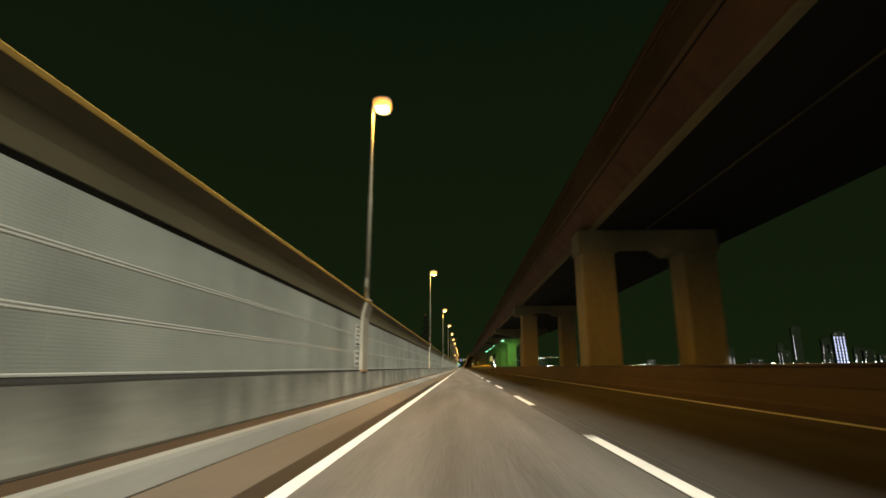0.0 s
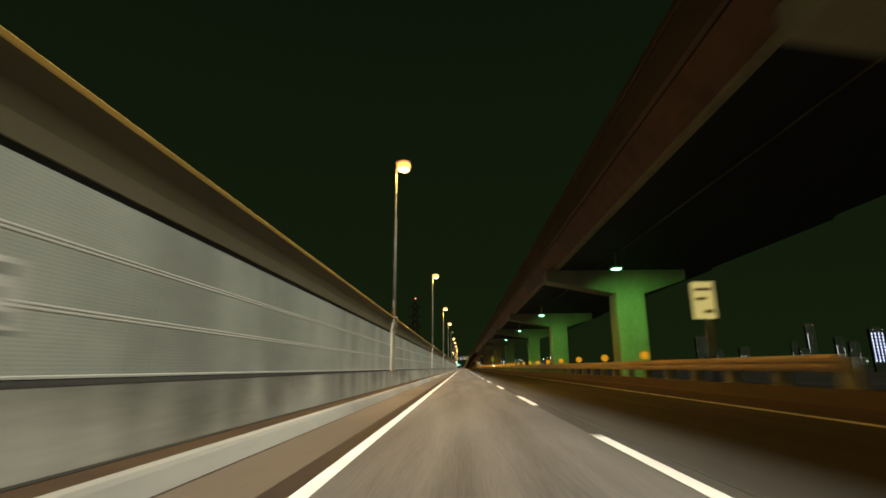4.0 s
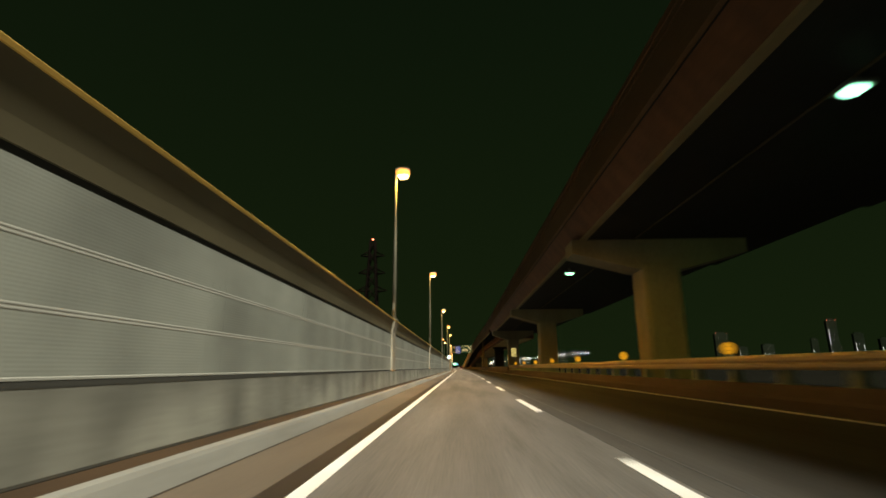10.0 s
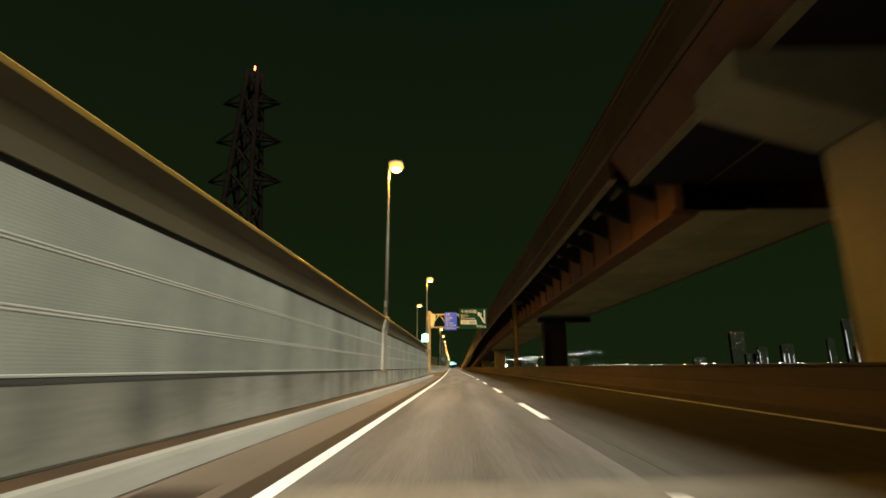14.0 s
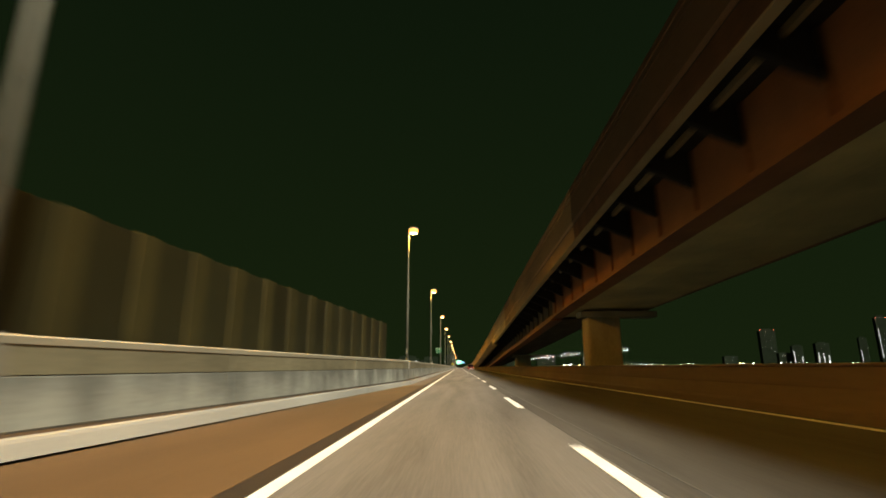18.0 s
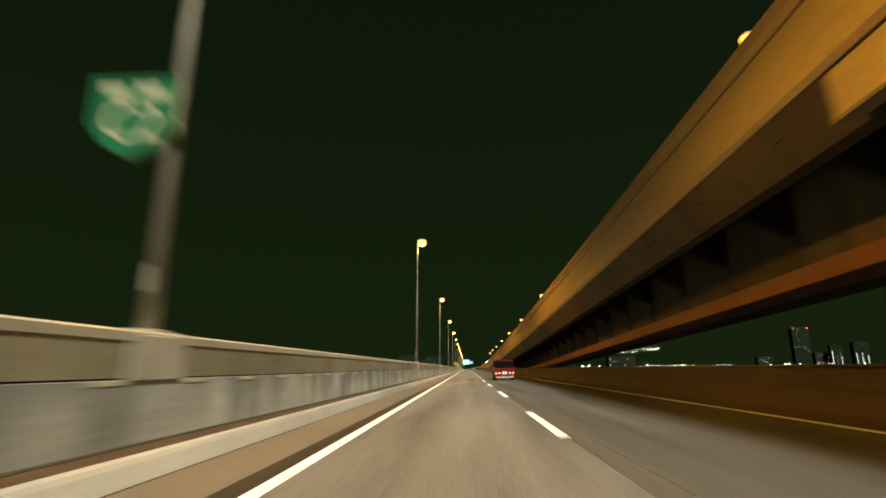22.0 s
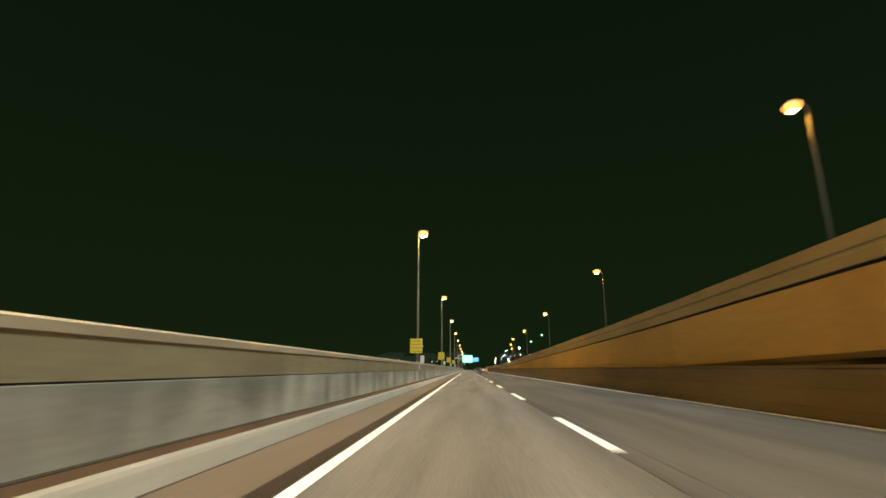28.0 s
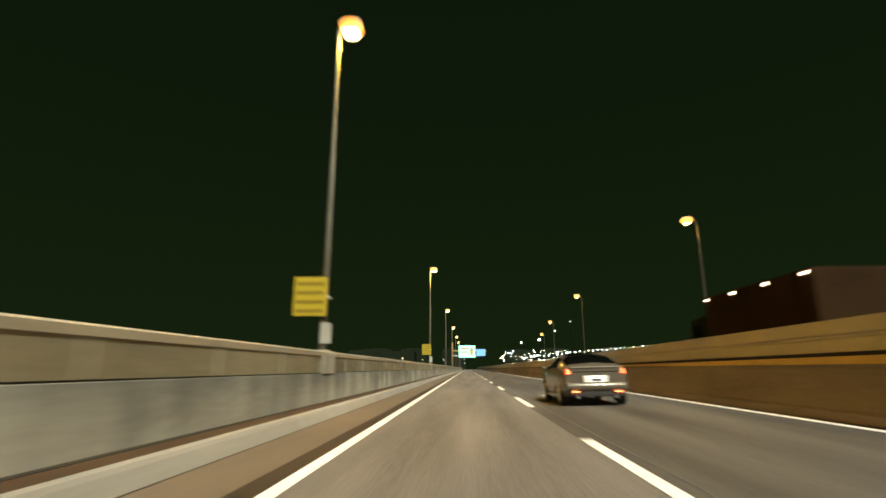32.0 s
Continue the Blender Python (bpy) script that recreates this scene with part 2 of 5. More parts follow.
def disc(r, depth, sides=20, bm=None, m=None, bevel=0.0):
    own = bmesh.new()
    bmesh.ops.create_cone(own, cap_ends=True, segments=sides, radius1=r, radius2=r, depth=depth)
    if bevel:
        bmesh.ops.bevel(own, geom=[e for e in own.edges if len(e.link_faces) == 2 and any(len(f.verts) > 4 for f in e.link_faces)], offset=bevel, segments=2, affect="EDGES")
    if m is not None:
        own.transform(m)
    return own if bm is None else merge(bm, own)


def ball(rx, ry, rz, bm=None, at=(0, 0, 0), seg=14):
    own = bmesh.new()
    bmesh.ops.create_uvsphere(own, u_segments=seg, v_segments=8, radius=1.0)
    own.transform(Matrix.Translation(at) @ Matrix.Diagonal((rx, ry, rz, 1)))
    for f in own.faces:
        f.smooth = True
    return own if bm is None else merge(bm, own)


FLAT = Matrix.Rotation(radians(90), 4, "X")      # turns a disc's axis along y
SIDE = Matrix.Rotation(radians(90), 4, "Y")      # turns a disc's axis along x

# ---- ground, road, markings ----


def strip(name, outline, s0, s1, material, parent=None, step=6.0, label=""):
    """A closed outline of (X, z) swept along the bending road."""
    bm = bmesh.new()
    n = max(1, round((s1 - s0) / step))
    rows = []
    for i in range(n + 1):
        s = s0 + (s1 - s0) * i / n
        rows.append([bm.verts.new(F(s, X, z).translation) for X, z in outline])
    k = len(outline)
    for a, b in zip(rows, rows[1:]):
        for j in range(k):
            bm.faces.new((a[j], a[(j + 1) % k], b[(j + 1) % k], b[j]))
    bm.faces.new(rows[0][::-1])
    bm.faces.new(rows[-1])
    bmesh.ops.recalc_face_normals(bm, faces=bm.faces[:])
    return part(name, bm, material, parent, label)


def slab(X0, X1, top=0.0, depth=0.25):
    return [(X0, road_z(X0) + top), (X1, road_z(X1) + top), (X1, road_z(X1) + top - depth), (X0, road_z(X0) + top - depth)]


mesh = {}


def piece(key, name, make, material, m, parent, label=""):
    """One object of a repeated piece; the first makes the mesh, the others share it."""
    if key not in mesh:
        mesh[key] = part(name, make(), material, parent, label, m)
        return mesh[key]
    return again(mesh[key], m, parent)


START, END = -60.0, 1250.0
KERB, RLINE, RWALL = -1.42, 7.85, 8.1
BAY0, BAY1, BAY2 = 444.9, 483.5, 514.8

g = bmesh.new()
bmesh.ops.create_grid(g, x_segments=8, y_segments=8, size=4200)
g.transform(Matrix.Translation((0, 800, -10)))
tagged(part("ground", g, M_GROUND), "dark river bank and city ground at night", "ground", kind="structure")

road = tagged(strip("road", slab(-0.32, 8.6), START, END, M_ASPHALT), "worn grey asphalt carriageway with white lane lines", "road", kind="structure")
gutter = tagged(strip("pavement", slab(KERB - 0.7, -0.316, 0.006), START, END, M_SHOULDER), "pinkish concrete gutter strip along the kerb", "pavement", kind="structure")
bay = tagged(strip("bay_floor", slab(-5.4, -0.385, 0.011), BAY0, BAY2 - 2, M_BAY), "concrete floor of an emergency bay, sodium tint in its colour", "pavement", kind="structure")
strip("drain_strip", slab(-0.38, -0.1, 0.009, 0.006), START, END, M_DRAIN, road, label="dark drainage strip beside the edge line")
strip("edge_line", slab(-0.09, 0.09, 0.006, 0.004), START, END, M_PAINT, road, label="solid white edge line")
strip("edge_line", slab(RLINE - 0.08, RLINE + 0.08, 0.008, 0.004), START, END, M_PAINT, road, label="solid white edge line")
# sheet that paints the second lane dim, out of the headlight beam
strip("lane_surface", slab(3.4, 8.3, 0.003, 0.003), START, END, M_DIMLANE, road, label="second lane's asphalt, darkened for lying outside the headlights")
dash0 = None
DASH, PERIOD, PHASE = 4.4, 10.68, 3.5
d = PHASE - 5 * PERIOD
while d < 1100:
    if dash0 is None:
        b = bmesh.new()
        box(-0.085, 0.085, 0, DASH, -0.002, 0.006, b)
        dash0 = part("lane_dash", b, M_PAINT, road, "white lane dash", F(d, lerp(LANE, d), road_z(lerp(LANE, d))))
    else:
        again(dash0, F(d, lerp(LANE, d), road_z(lerp(LANE, d))))
    d += PERIOD
strip("paving_seam", slab(3.715, 3.745, 0.004, 0.004), START, END, M_SEAM, road, label="dark tar seam between the lanes")
for a, b in ((START, BAY0), (BAY2, END)):
    strip("kerb_gap", slab(KERB + 0.065, KERB + 0.1, 0.01, 0.004), a, b, M_DRAIN, gutter, label="thin dark line along the kerb's foot")
for s in (63.6, 340.6, 381.6):
    m = F(s, 3.5, road_z(3.5)) @ Matrix.Rotation(-math.atan(FALL), 4, "Y")
    part("joint_band", box(-3.4, 4.2, 0, 0.75, -0.01, 0.0045, bevel=0.002), M_BAND, road, "pale worn concrete band at a deck joint", m)
    part("joint_seal", box(-3.4, 4.2, 0.33, 0.4, -0.01, 0.0055, bevel=0.002), M_SEAM, road, "dark seal in the deck joint", m)
    part("gutter_grate", box(-4.72, -4.1, 0.2, 0.75, 0.0, 0.0125, bevel=0.003), M_DRAIN, gutter, "dark grate in the gutter", m)
for s in (640.2,):
    m = F(s, 3.5, road_z(3.5)) @ Matrix.Rotation(-math.atan(FALL), 4, "Y")
    j = part("expansion_joint", box(-3.8, 4.2, 0, 0.5, -0.01, 0.005, bevel=0.002), M_JOINT, road, "dark steel comb joint across the lanes", m)
    for q in range(38 if s > 600 else 0):
        x = -3.7 + q * 0.21
        piece("tooth", "tooth", lambda: prism([(0, 0.004), (0.09, 0.004), (0.09, 0.008), (0, 0.008)], 0.34, 0.08), M_BLACK, Matrix.Translation((x, 0, 0)), j)

# deck and piers that carry the carriageway
strip("deck_girder", [(-2.3, -0.36), (8.55, -0.1), (8.55, -0.9), (7.0, -1.1), (6.4, -2.3), (-0.4, -2.3), (-1.0, -1.1), (-2.3, -0.9)], START, END, M_DECK, road, step=20.0, label="concrete box girder under the carriageway")
strip("bay_girder", [(-5.35, -0.45), (-2.31, -0.38), (-2.31, -0.9), (-5.35, -0.8)], BAY0, BAY2 - 2, M_DECK, bay, label="concrete deck under the emergency bay")
s = -40.0
while s < 1230:
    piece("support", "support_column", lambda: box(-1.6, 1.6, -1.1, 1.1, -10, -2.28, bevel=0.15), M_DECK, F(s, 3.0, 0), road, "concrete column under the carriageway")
    s += 40.0

# ---- left wall ----


def kerb_at(s):
    """X of the kerb face: it steps back round the emergency bay."""
    if s < BAY0 or s > BAY2:
        return KERB
    if s < BAY1:
        return -4.2
    u = (s - BAY1) / (BAY2 - BAY1)
    return -4.2 + (KERB + 4.2) * u


Z0 = road_z(KERB)
KERB_P = [(0.06, 0), (-0.02, 0.19), (-0.05, 0.235), (-0.14, 0.25), (-0.14, 0)]
LEDGE_P = [(-0.14, 0.0), (-0.14, 0.235), (-0.56, 0.25), (-0.56, 0)]
BARR_P = [(-0.53, 0.2), (-0.56, 0.98), (-0.60, 1.0), (-0.85, 1.0), (-0.85, -0.6), (-0.53, -0.6)]
PANEL = 4.0

left_wall = thing("wall_left", "concrete barrier with grey noise panels and a tan top", "wall", kind="structure")
def left_base(s, length, X, turn=0.0):
    m = F(s, X, Z0, turn=turn)
    piece(("kerb", length), "kerb_stone", lambda: prism(KERB_P, length - 0.015), M_KERB, m, left_wall)
    piece(("ledge", length), "ledge", lambda: prism(LEDGE_P, length - 0.004), M_LEDGE, m, left_wall, "dark brown ledge behind the kerb")
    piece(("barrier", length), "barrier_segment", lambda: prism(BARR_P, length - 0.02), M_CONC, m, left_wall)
    # shade where ledge and barrier meet, laid in as a near-black strip
    piece(("gap", length), "foot_gap", lambda: prism([(-0.5, 0.24), (-0.5, 0.256), (-0.528, 0.274), (-0.56, 0.274), (-0.56, 0.24)], length - 0.01), M_DARK, m, left_wall, "dark strip for the shade at the barrier's foot")


def high_panels(s, length=PANEL):
    plain = s > 435     # the last panels before the bay go up to the coping
    # dark strip paints the shade below the panels' foot
    piece(("sill_shade", length), "seal_strip", lambda: prism([(-0.557, 0.977), (-0.565, 0.992), (-0.599, 1.034), (-0.72, 1.034), (-0.72, 0.977)], length - 0.004), M_DARK, F(s, KERB, Z0), left_wall)
    for r in range(4 if plain else 3):
        z = 1.035 + r * 0.575

        def make(z=0.0):
            b = bmesh.new()
            prism([(-0.60, 0.0), (-0.60, 0.573), (-0.72, 0.573), (-0.72, 0.0)], length - 0.012, 0, b)
            return b
        piece(("panel", length), "noise_panel", make, M_PANEL, F(s, KERB, Z0 + z), left_wall)
        if r == 0:
            piece(("sill", length), "panel_rib", lambda: prism([(-0.60, 0.002), (-0.592, 0.006), (-0.592, 0.026), (-0.60, 0.034), (-0.61, 0.034), (-0.61, 0.002)], length - 0.006), M_RIB, F(s, KERB, Z0 + z), left_wall)
            continue
        piece(("rib", length), "panel_rib", lambda: prism([(-0.60, -0.034), (-0.596, -0.024), (-0.596, -0.012), (-0.599, -0.006), (-0.599, 0.006), (-0.596, 0.012), (-0.596, 0.024), (-0.60, 0.034), (-0.61, 0.034), (-0.61, -0.034)], length - 0.006), M_RIB, F(s, KERB, Z0 + z), left_wall)
    if plain:
        piece(("cap", length), "coping", lambda: prism([(-0.565, 0.0), (-0.56, 0.045), (-0.59, 0.075), (-0.65, 0.06), (-0.66, 0.0)], length - 0.006), M_CAP, F(s, KERB + 0.1, Z0 + 3.335), left_wall)
        return
    # dark band: shadow under the overhanging top panel, given as colour
    piece(("seal", length), "seal_strip", lambda: prism([(-0.63, 0), (-0.63, 0.09), (-0.72, 0.09), (-0.72, 0)], length - 0.004), M_DARK, F(s, KERB, Z0 + 2.762), left_wall)
    piece(("top", length), "top_panel", lambda: prism([(-0.60, 0), (-0.58, 0.2), (-0.535, 0.42), (-0.47, 0.62), (-0.52, 0.64), (-0.6, 0.42), (-0.65, 0.2), (-0.67, 0)], length - 0.012), M_TOP, F(s, KERB, Z0 + 2.85), left_wall)
    piece(("cap", length), "coping", lambda: prism([(-0.445, 0.0), (-0.435, 0.045), (-0.47, 0.075), (-0.53, 0.06), (-0.54, 0.0)], length - 0.006), M_CAP, F(s, KERB, Z0 + 3.47), left_wall)


def low_top(s, length, X, turn=0.0):
    m = F(s, X, Z0, turn=turn)
    piece(("lowseal", length), "seal_strip", lambda: prism([(-0.59, 1.0), (-0.59, 1.009), (-0.72, 1.009), (-0.72, 1.0)], length - 0.004), M_DARK, m, left_wall)
    piece(("low", length), "upper_panel", lambda: prism([(-0.566, 1.01), (-0.56, 1.428), (-0.8, 1.428), (-0.8, 1.01)], length - 0.012), M_UPPER, m, left_wall)
    piece(("lowcap", length), "coping", lambda: prism([(-0.545, 1.43), (-0.535, 1.53), (-0.56, 1.555), (-0.8, 1.555), (-0.82, 1.53), (-0.82, 1.43)], length - 0.006), M_COPE, m, left_wall)


s = -40.0
while s < BAY0 - 0.5:
    ln = min(8.0, BAY0 - s)
    left_base(s, ln, KERB)
    s += 8.0
s = -40.0
while s < BAY0 - 4:
    high_panels(s)
    s += PANEL
s = BAY0
while s < BAY2 - 0.5:
    if s < BAY1 - 0.5:
        left_base(s, 9.65, -4.2)
        low_top(s, 9.65, -4.2)
        s += 9.65
    else:
        t = -math.degrees(math.atan2(KERB + 4.2, BAY2 - BAY1))
        left_base(s, 10.43, kerb_at(s), t)
        low_top(s, 10.43, kerb_at(s), t)
        s += 10.43
s = BAY2
while s < 1200:
    left_base(s, 8.0, KERB)
    low_top(s, 8.0, KERB)
    s += 8.0
b = prism([(-0.5, 0.9), (-0.42, 3.3), (-0.85, 3.3), (-0.85, 0.9)], 0.45, 0)
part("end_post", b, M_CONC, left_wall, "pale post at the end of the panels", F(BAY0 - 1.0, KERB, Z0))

# narrow posts between the upper panels of the low wall
s = 790.0
while s < 905:
    piece("panel_post", "panel_post", lambda: prism([(-0.558, 1.02), (-0.55, 1.427), (-0.62, 1.427), (-0.62, 1.02)], 0.05), M_COPE, F(s, KERB, Z0), left_wall, "narrow post between the upper panels")
    s += 2.667
s = 588.0
while s < 722:
    piece("joint_pad", "joint_pad", lambda: box(-0.58, -0.548, 0.0, 0.55, 0.925, 0.985, bevel=0.008), M_COPE, F(s, KERB, Z0), left_wall, "pale pad below the joint")
    s += 1.75
part("reflector_plate", box(-0.575, -0.552, 0, 0.75, 1.12, 1.38, bevel=0.008), M_KERB, left_wall, "pale plate on the wall", F(614.6, KERB, Z0))

# pilasters that carry the lamps
LAMPS = [18.5, 56.2, 94.9, 131.5, 164.5, 198.2, 230.2, 262.6, 294.8, 325.8, 363.5, 402.3, 437.8, 464.3, 487.8, 519.6, 551.9, 589.1, 624.2, 660.8, 698.4, 735.9, 772.0, 809.0, 846.8, 886.7, 926.5, 966.2, 1006.0, 1045.7, 1085.5, 1125.3]
UNLIT = 262.6
for s in LAMPS:
    high = s < BAY0
    X = kerb_at(s)
    m = F(s, X, Z0)
    if BAY0 - 15 < s < BAY0:
        continue        # this lamp stands behind the plain panels
    if high:
        piece("pilaster_high", "pilaster", lambda: prism([(-0.535, 1.01), (-0.53, 2.9), (-0.42, 3.42), (-0.95, 3.54), (-0.95, 1.01)], 1.15, -0.55), M_POST, m, left_wall, "pale concrete pilaster below a lamp")
        piece("pilaster_foot", "pilaster_foot", lambda: prism([(-0.54, 0.955), (-0.528, 0.965), (-0.528, 1.03), (-0.6, 1.03), (-0.6, 0.955)], 1.21, -0.58), M_FASCIB, m, left_wall, "rust-stained foot of the pilaster")
    else:
        piece("pilaster_low", "pilaster", lambda: prism([(-0.535, 0.985), (-0.53, 1.5), (-0.56, 1.57), (-0.95, 1.57), (-0.95, 0.985)], 1.1, -0.55), M_POST, m, left_wall, "concrete pilaster below a lamp")

# marker plates on the noise panels
M_MARKY = mat("marker_plate_yellow", (0.6, 0.44, 0.1), 0.5, var=0.15, scale=3, bump=0.05)
M_INK = mat("marker_ink", (0.05, 0.055, 0.05), 0.6, var=0.1, bump=0)


def marker(s, rows):
    """Small plates one below another; rows of bottom, top, material."""
    e = thing("marker_plate", "pale marker plates with dark writing on the noise wall", "sign plate", "marker plates on the noise wall", m=F(s, KERB - 0.585, Z0))
    for z0, z1, tone in rows:
        q = part("plate", box(-0.012, 0.0, -0.32, 0.32, z0, z1, bevel=0.004), tone, e)
        n = max(1, round((z1 - z0) / 0.16))
        for k in range(n):
            z = z0 + (z1 - z0) * (k + 0.25) / n
            part("text_bar", box(-0.002, 0.003, -0.22, 0.2 - 0.08 * (k % 2), z, z + 0.5 * (z1 - z0) / n), M_INK, q)
        part("bracket", box(-0.03, -0.01, -0.05, 0.05, z0 + 0.05, z1 - 0.05), M_STEEL, q)


marker(17.4, ((1.82, 2.55, M_MARK), (1.14, 1.68, M_MARK)))
marker(110.0, ((1.4, 1.95, M_MARK),))
marker(232.6, ((2.2, 2.45, M_MARKY), (1.8, 2.19, M_MARK), (1.06, 1.5, M_MARK)))
marker(323.6, ((1.25, 1.85, M_MARK),))

# ---- street lamps ----
TOP = 11.65


def street_lamp(foot, name="street_lamp", lit=True, flip=1, top=TOP):
    """A tapered steel pole from foot metres up to the lamp, with a short curved arm."""
    e = thing(name, "tall galvanised steel street lamp with an amber sodium light" if lit else "tall galvanised steel street lamp, unlit", "street lamp", "street lamps along the wall")
    part("pole", tube([(0, 0, 0), (0, 0, (top - foot) * 0.5), (0, 0, top - foot - 0.35), (0.03 * flip, 0, top - foot - 0.08), (0.1 * flip, 0, top - foot + 0.03)], [0.11, 0.085, 0.06, 0.055, 0.05], 10), M_POLE, e)
    part("base_plate", box(-0.2, 0.2, -0.2, 0.2, 0, 0.03, bevel=0.008), M_STEEL, e)
    b = bmesh.new()
    box(-0.05, 0.05, -0.112, -0.09, 0.5, 0.85, b, 0.005)
    part("service_hatch", b, M_POLE, e)
    lum = part("luminaire", ball(0.42, 0.2, 0.13, at=(0.36 * flip, 0, top - foot + 0.06)), M_STEEL, e)
    part("bowl", ball(0.4, 0.3, 0.24, at=(0.38 * flip, 0, top - foot - 0.08)), M_BOWL if lit else M_DARK, lum)
    part("lamp_tube", ball(0.31, 0.2, 0.15, at=(0.38 * flip, 0, top - foot - 0.24)), M_LENS if lit else M_DARK, lum)
    return e


def sodium(m, top, watts, x=0.38):
    l = new("lamp_light", bpy.data.lights.new("lamp_light", "SPOT"))
    l.data.energy, l.data.color, l.data.spot_size, l.data.spot_blend, l.data.shadow_soft_size = watts, SODIUM, radians(168), 0.35, 0.2
    l.matrix_world = m @ Matrix.Translation((x, 0, top))


lamp_high, lamp_low = None, None
for s in LAMPS:
    foot = Z0 + (3.54 if s < BAY0 else 1.57)
    m = F(s, kerb_at(s) - (0.55 if s < BAY0 else 0.76), foot)
    if s == UNLIT:
        street_lamp(foot, lit=False).matrix_basis = m
        continue
    if s < BAY0:
        if lamp_high:
            copy_thing(lamp_high, m)
        else:
            lamp_high = street_lamp(foot)
            lamp_high.matrix_basis = m
    elif lamp_low:
        copy_thing(lamp_low, m)
    else:
        lamp_low = street_lamp(foot)
        lamp_low.matrix_basis = m
    if s < 1000:
        sodium(m, TOP - foot - 0.45, 620.0)

# ---- right barrier and guard rail ----
RZ = road_z(RWALL)
RBARR_P = [(0, -0.02), (0.0, 0.16), (0.06, 0.22), (0.16, 0.5), (0.17, 0.53), (0.165, 0.56), (0.2, 0.9), (0.17, 0.92), (0.17, 0.97), (0.48, 0.97), (0.48, -0.4), (0, -0.4)]
RAIL0, RAIL1 = 118.2, 339.0
right_wall = thing("barrier_right", "dark brown concrete barrier with a stepped foot, paler further on", "barrier", kind="structure")
s = -40.0
while s < 1200:
    if not RAIL0 - 8 < s < RAIL1 - 1:
        # same concrete twice: paler late, where a passing car's lights are painted in
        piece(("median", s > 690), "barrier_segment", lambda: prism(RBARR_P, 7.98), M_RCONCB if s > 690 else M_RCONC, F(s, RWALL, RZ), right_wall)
    s += 8.0

LOW_P = [(0, -0.02), (0.0, 0.2), (0.05, 0.26), (0.13, 0.5), (0.45, 0.5), (0.45, -0.4), (0, -0.4)]
s = RAIL0 - 4
while s < RAIL1:
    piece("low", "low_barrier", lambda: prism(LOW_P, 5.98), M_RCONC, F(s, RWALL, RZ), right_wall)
    s += 6.0
rail = thing("guard_rail", "painted steel guard rail with stout posts on a low concrete foot", "guard rail")
s = RAIL0 - 2
while s < RAIL1 - 1:
    m = F(s, RWALL, RZ)
    piece("beam", "rail_beam", lambda: prism([(0.10, 0.8), (0.06, 0.86), (0.06, 0.91), (0.10, 0.95), (0.06, 1.0), (0.06, 1.06), (0.10, 1.12), (0.20, 1.12), (0.20, 0.8)], 4.0), M_RAIL, m, rail)
    for q in (0.0, 2.0):
        def post():
            bb = box(0.17, 0.42, -0.11, 0.11, 0.5, 1.06, bevel=0.012)
            return box(0.15, 0.44, -0.17, 0.17, 0.5, 0.53, bb, 0.006)
        piece("post", "post", post, M_RPOST, F(s + q, RWALL, RZ), rail)
    s += 4.0
rd = None
s = RAIL0 + 8.2
while s < RAIL1 - 3:
    m = F(s, RWALL + 0.28, RZ + 1.07)
    if rd:
        copy_thing(rd, m)
    else:
        rd = thing("delineator", "round amber reflector on a short stem above the guard rail", "reflector", "reflectors along the guard rail", m=m)
        part("stem", box(-0.03, 0.03, -0.02, 0.02, -0.05, 0.1, bevel=0.005), M_STEEL, rd)
        part("rim", disc(0.18, 0.05, 20, m=Matrix.Translation((0, 0, 0.26)) @ FLAT, bevel=0.01), M_BLACK, rd)
        part("reflector", disc(0.16, 0.03, 20, m=Matrix.Translation((0, -0.022, 0.26)) @ FLAT, bevel=0.006), M_YELLOW, rd)
        for q in (-0.05, 0.05):
            part("stripe", box(-0.13, 0.13, -0.042, -0.036, 0.254 + q, 0.262 + q), M_BLACK, rd)
    s += 5.5 if s < 212 else 8.5

# ---- viaduct beside the road ----
VX = 8.9   # outer face of its parapet


# top of the parapet above the carriageway
PARAPET = [(0.0, 13.4), (457.6, 13.2), (502.5, 12.4), (526.0, 11.75), (547.0, 10.95), (566.0, 10.1), (586.0, 9.35), (605.0, 8.5), (623.0, 7.72), (638.0, 7.05), (663.0, 6.12), (682.0, 5.35), (720.0, 4.15), (746.0, 3.5), (756.0, 3.25), (796.0, 2.6), (820.0, 2.2), (841.0, 1.98), (878.9, 1.8), (1178.9, 1.75)]
CAPS = [(0, 18.0), (80, 18.0), (110, 21.5), (130, 21.0), (230, 24.0), (310, 21.0), (400, 19.0)]     # far end of the pier caps
GIRD0, GIRD1, LIP1 = 395.0, 531.0, 592.0
SPAN = 8.0
viaduct = thing("viaduct", "concrete viaduct with a tan fascia running beside the road", "viaduct", kind="structure")
FACE_P = [(0.0, -0.7), (0.0, -2.2), (0.1, -2.32), (0.3, -2.32), (0.3, -0.7)]
RAILP = [(-0.03, 0.0), (-0.03, -0.28), (0.02, -0.3), (0.02, -0.36), (-0.02, -0.38), (-0.02, -0.62), (0.22, -0.62), (0.22, 0.0)]
SEALP = [(0.05, -0.62), (0.05, -0.7), (0.25, -0.7), (0.25, -0.62)]
LIPP = [(0.06, -2.46), (0.1, -3.3), (0.08, -3.32), (0.08, -3.42), (0.34, -3.42), (0.34, -2.46)]
SIDEP = [(0.1, -2.46), (1.0, -3.62), (1.5, -3.62), (0.6, -2.46)]
EDGEP = [(0.97, -3.62), (0.97, -3.8), (1.3, -3.8), (1.3, -3.62)]
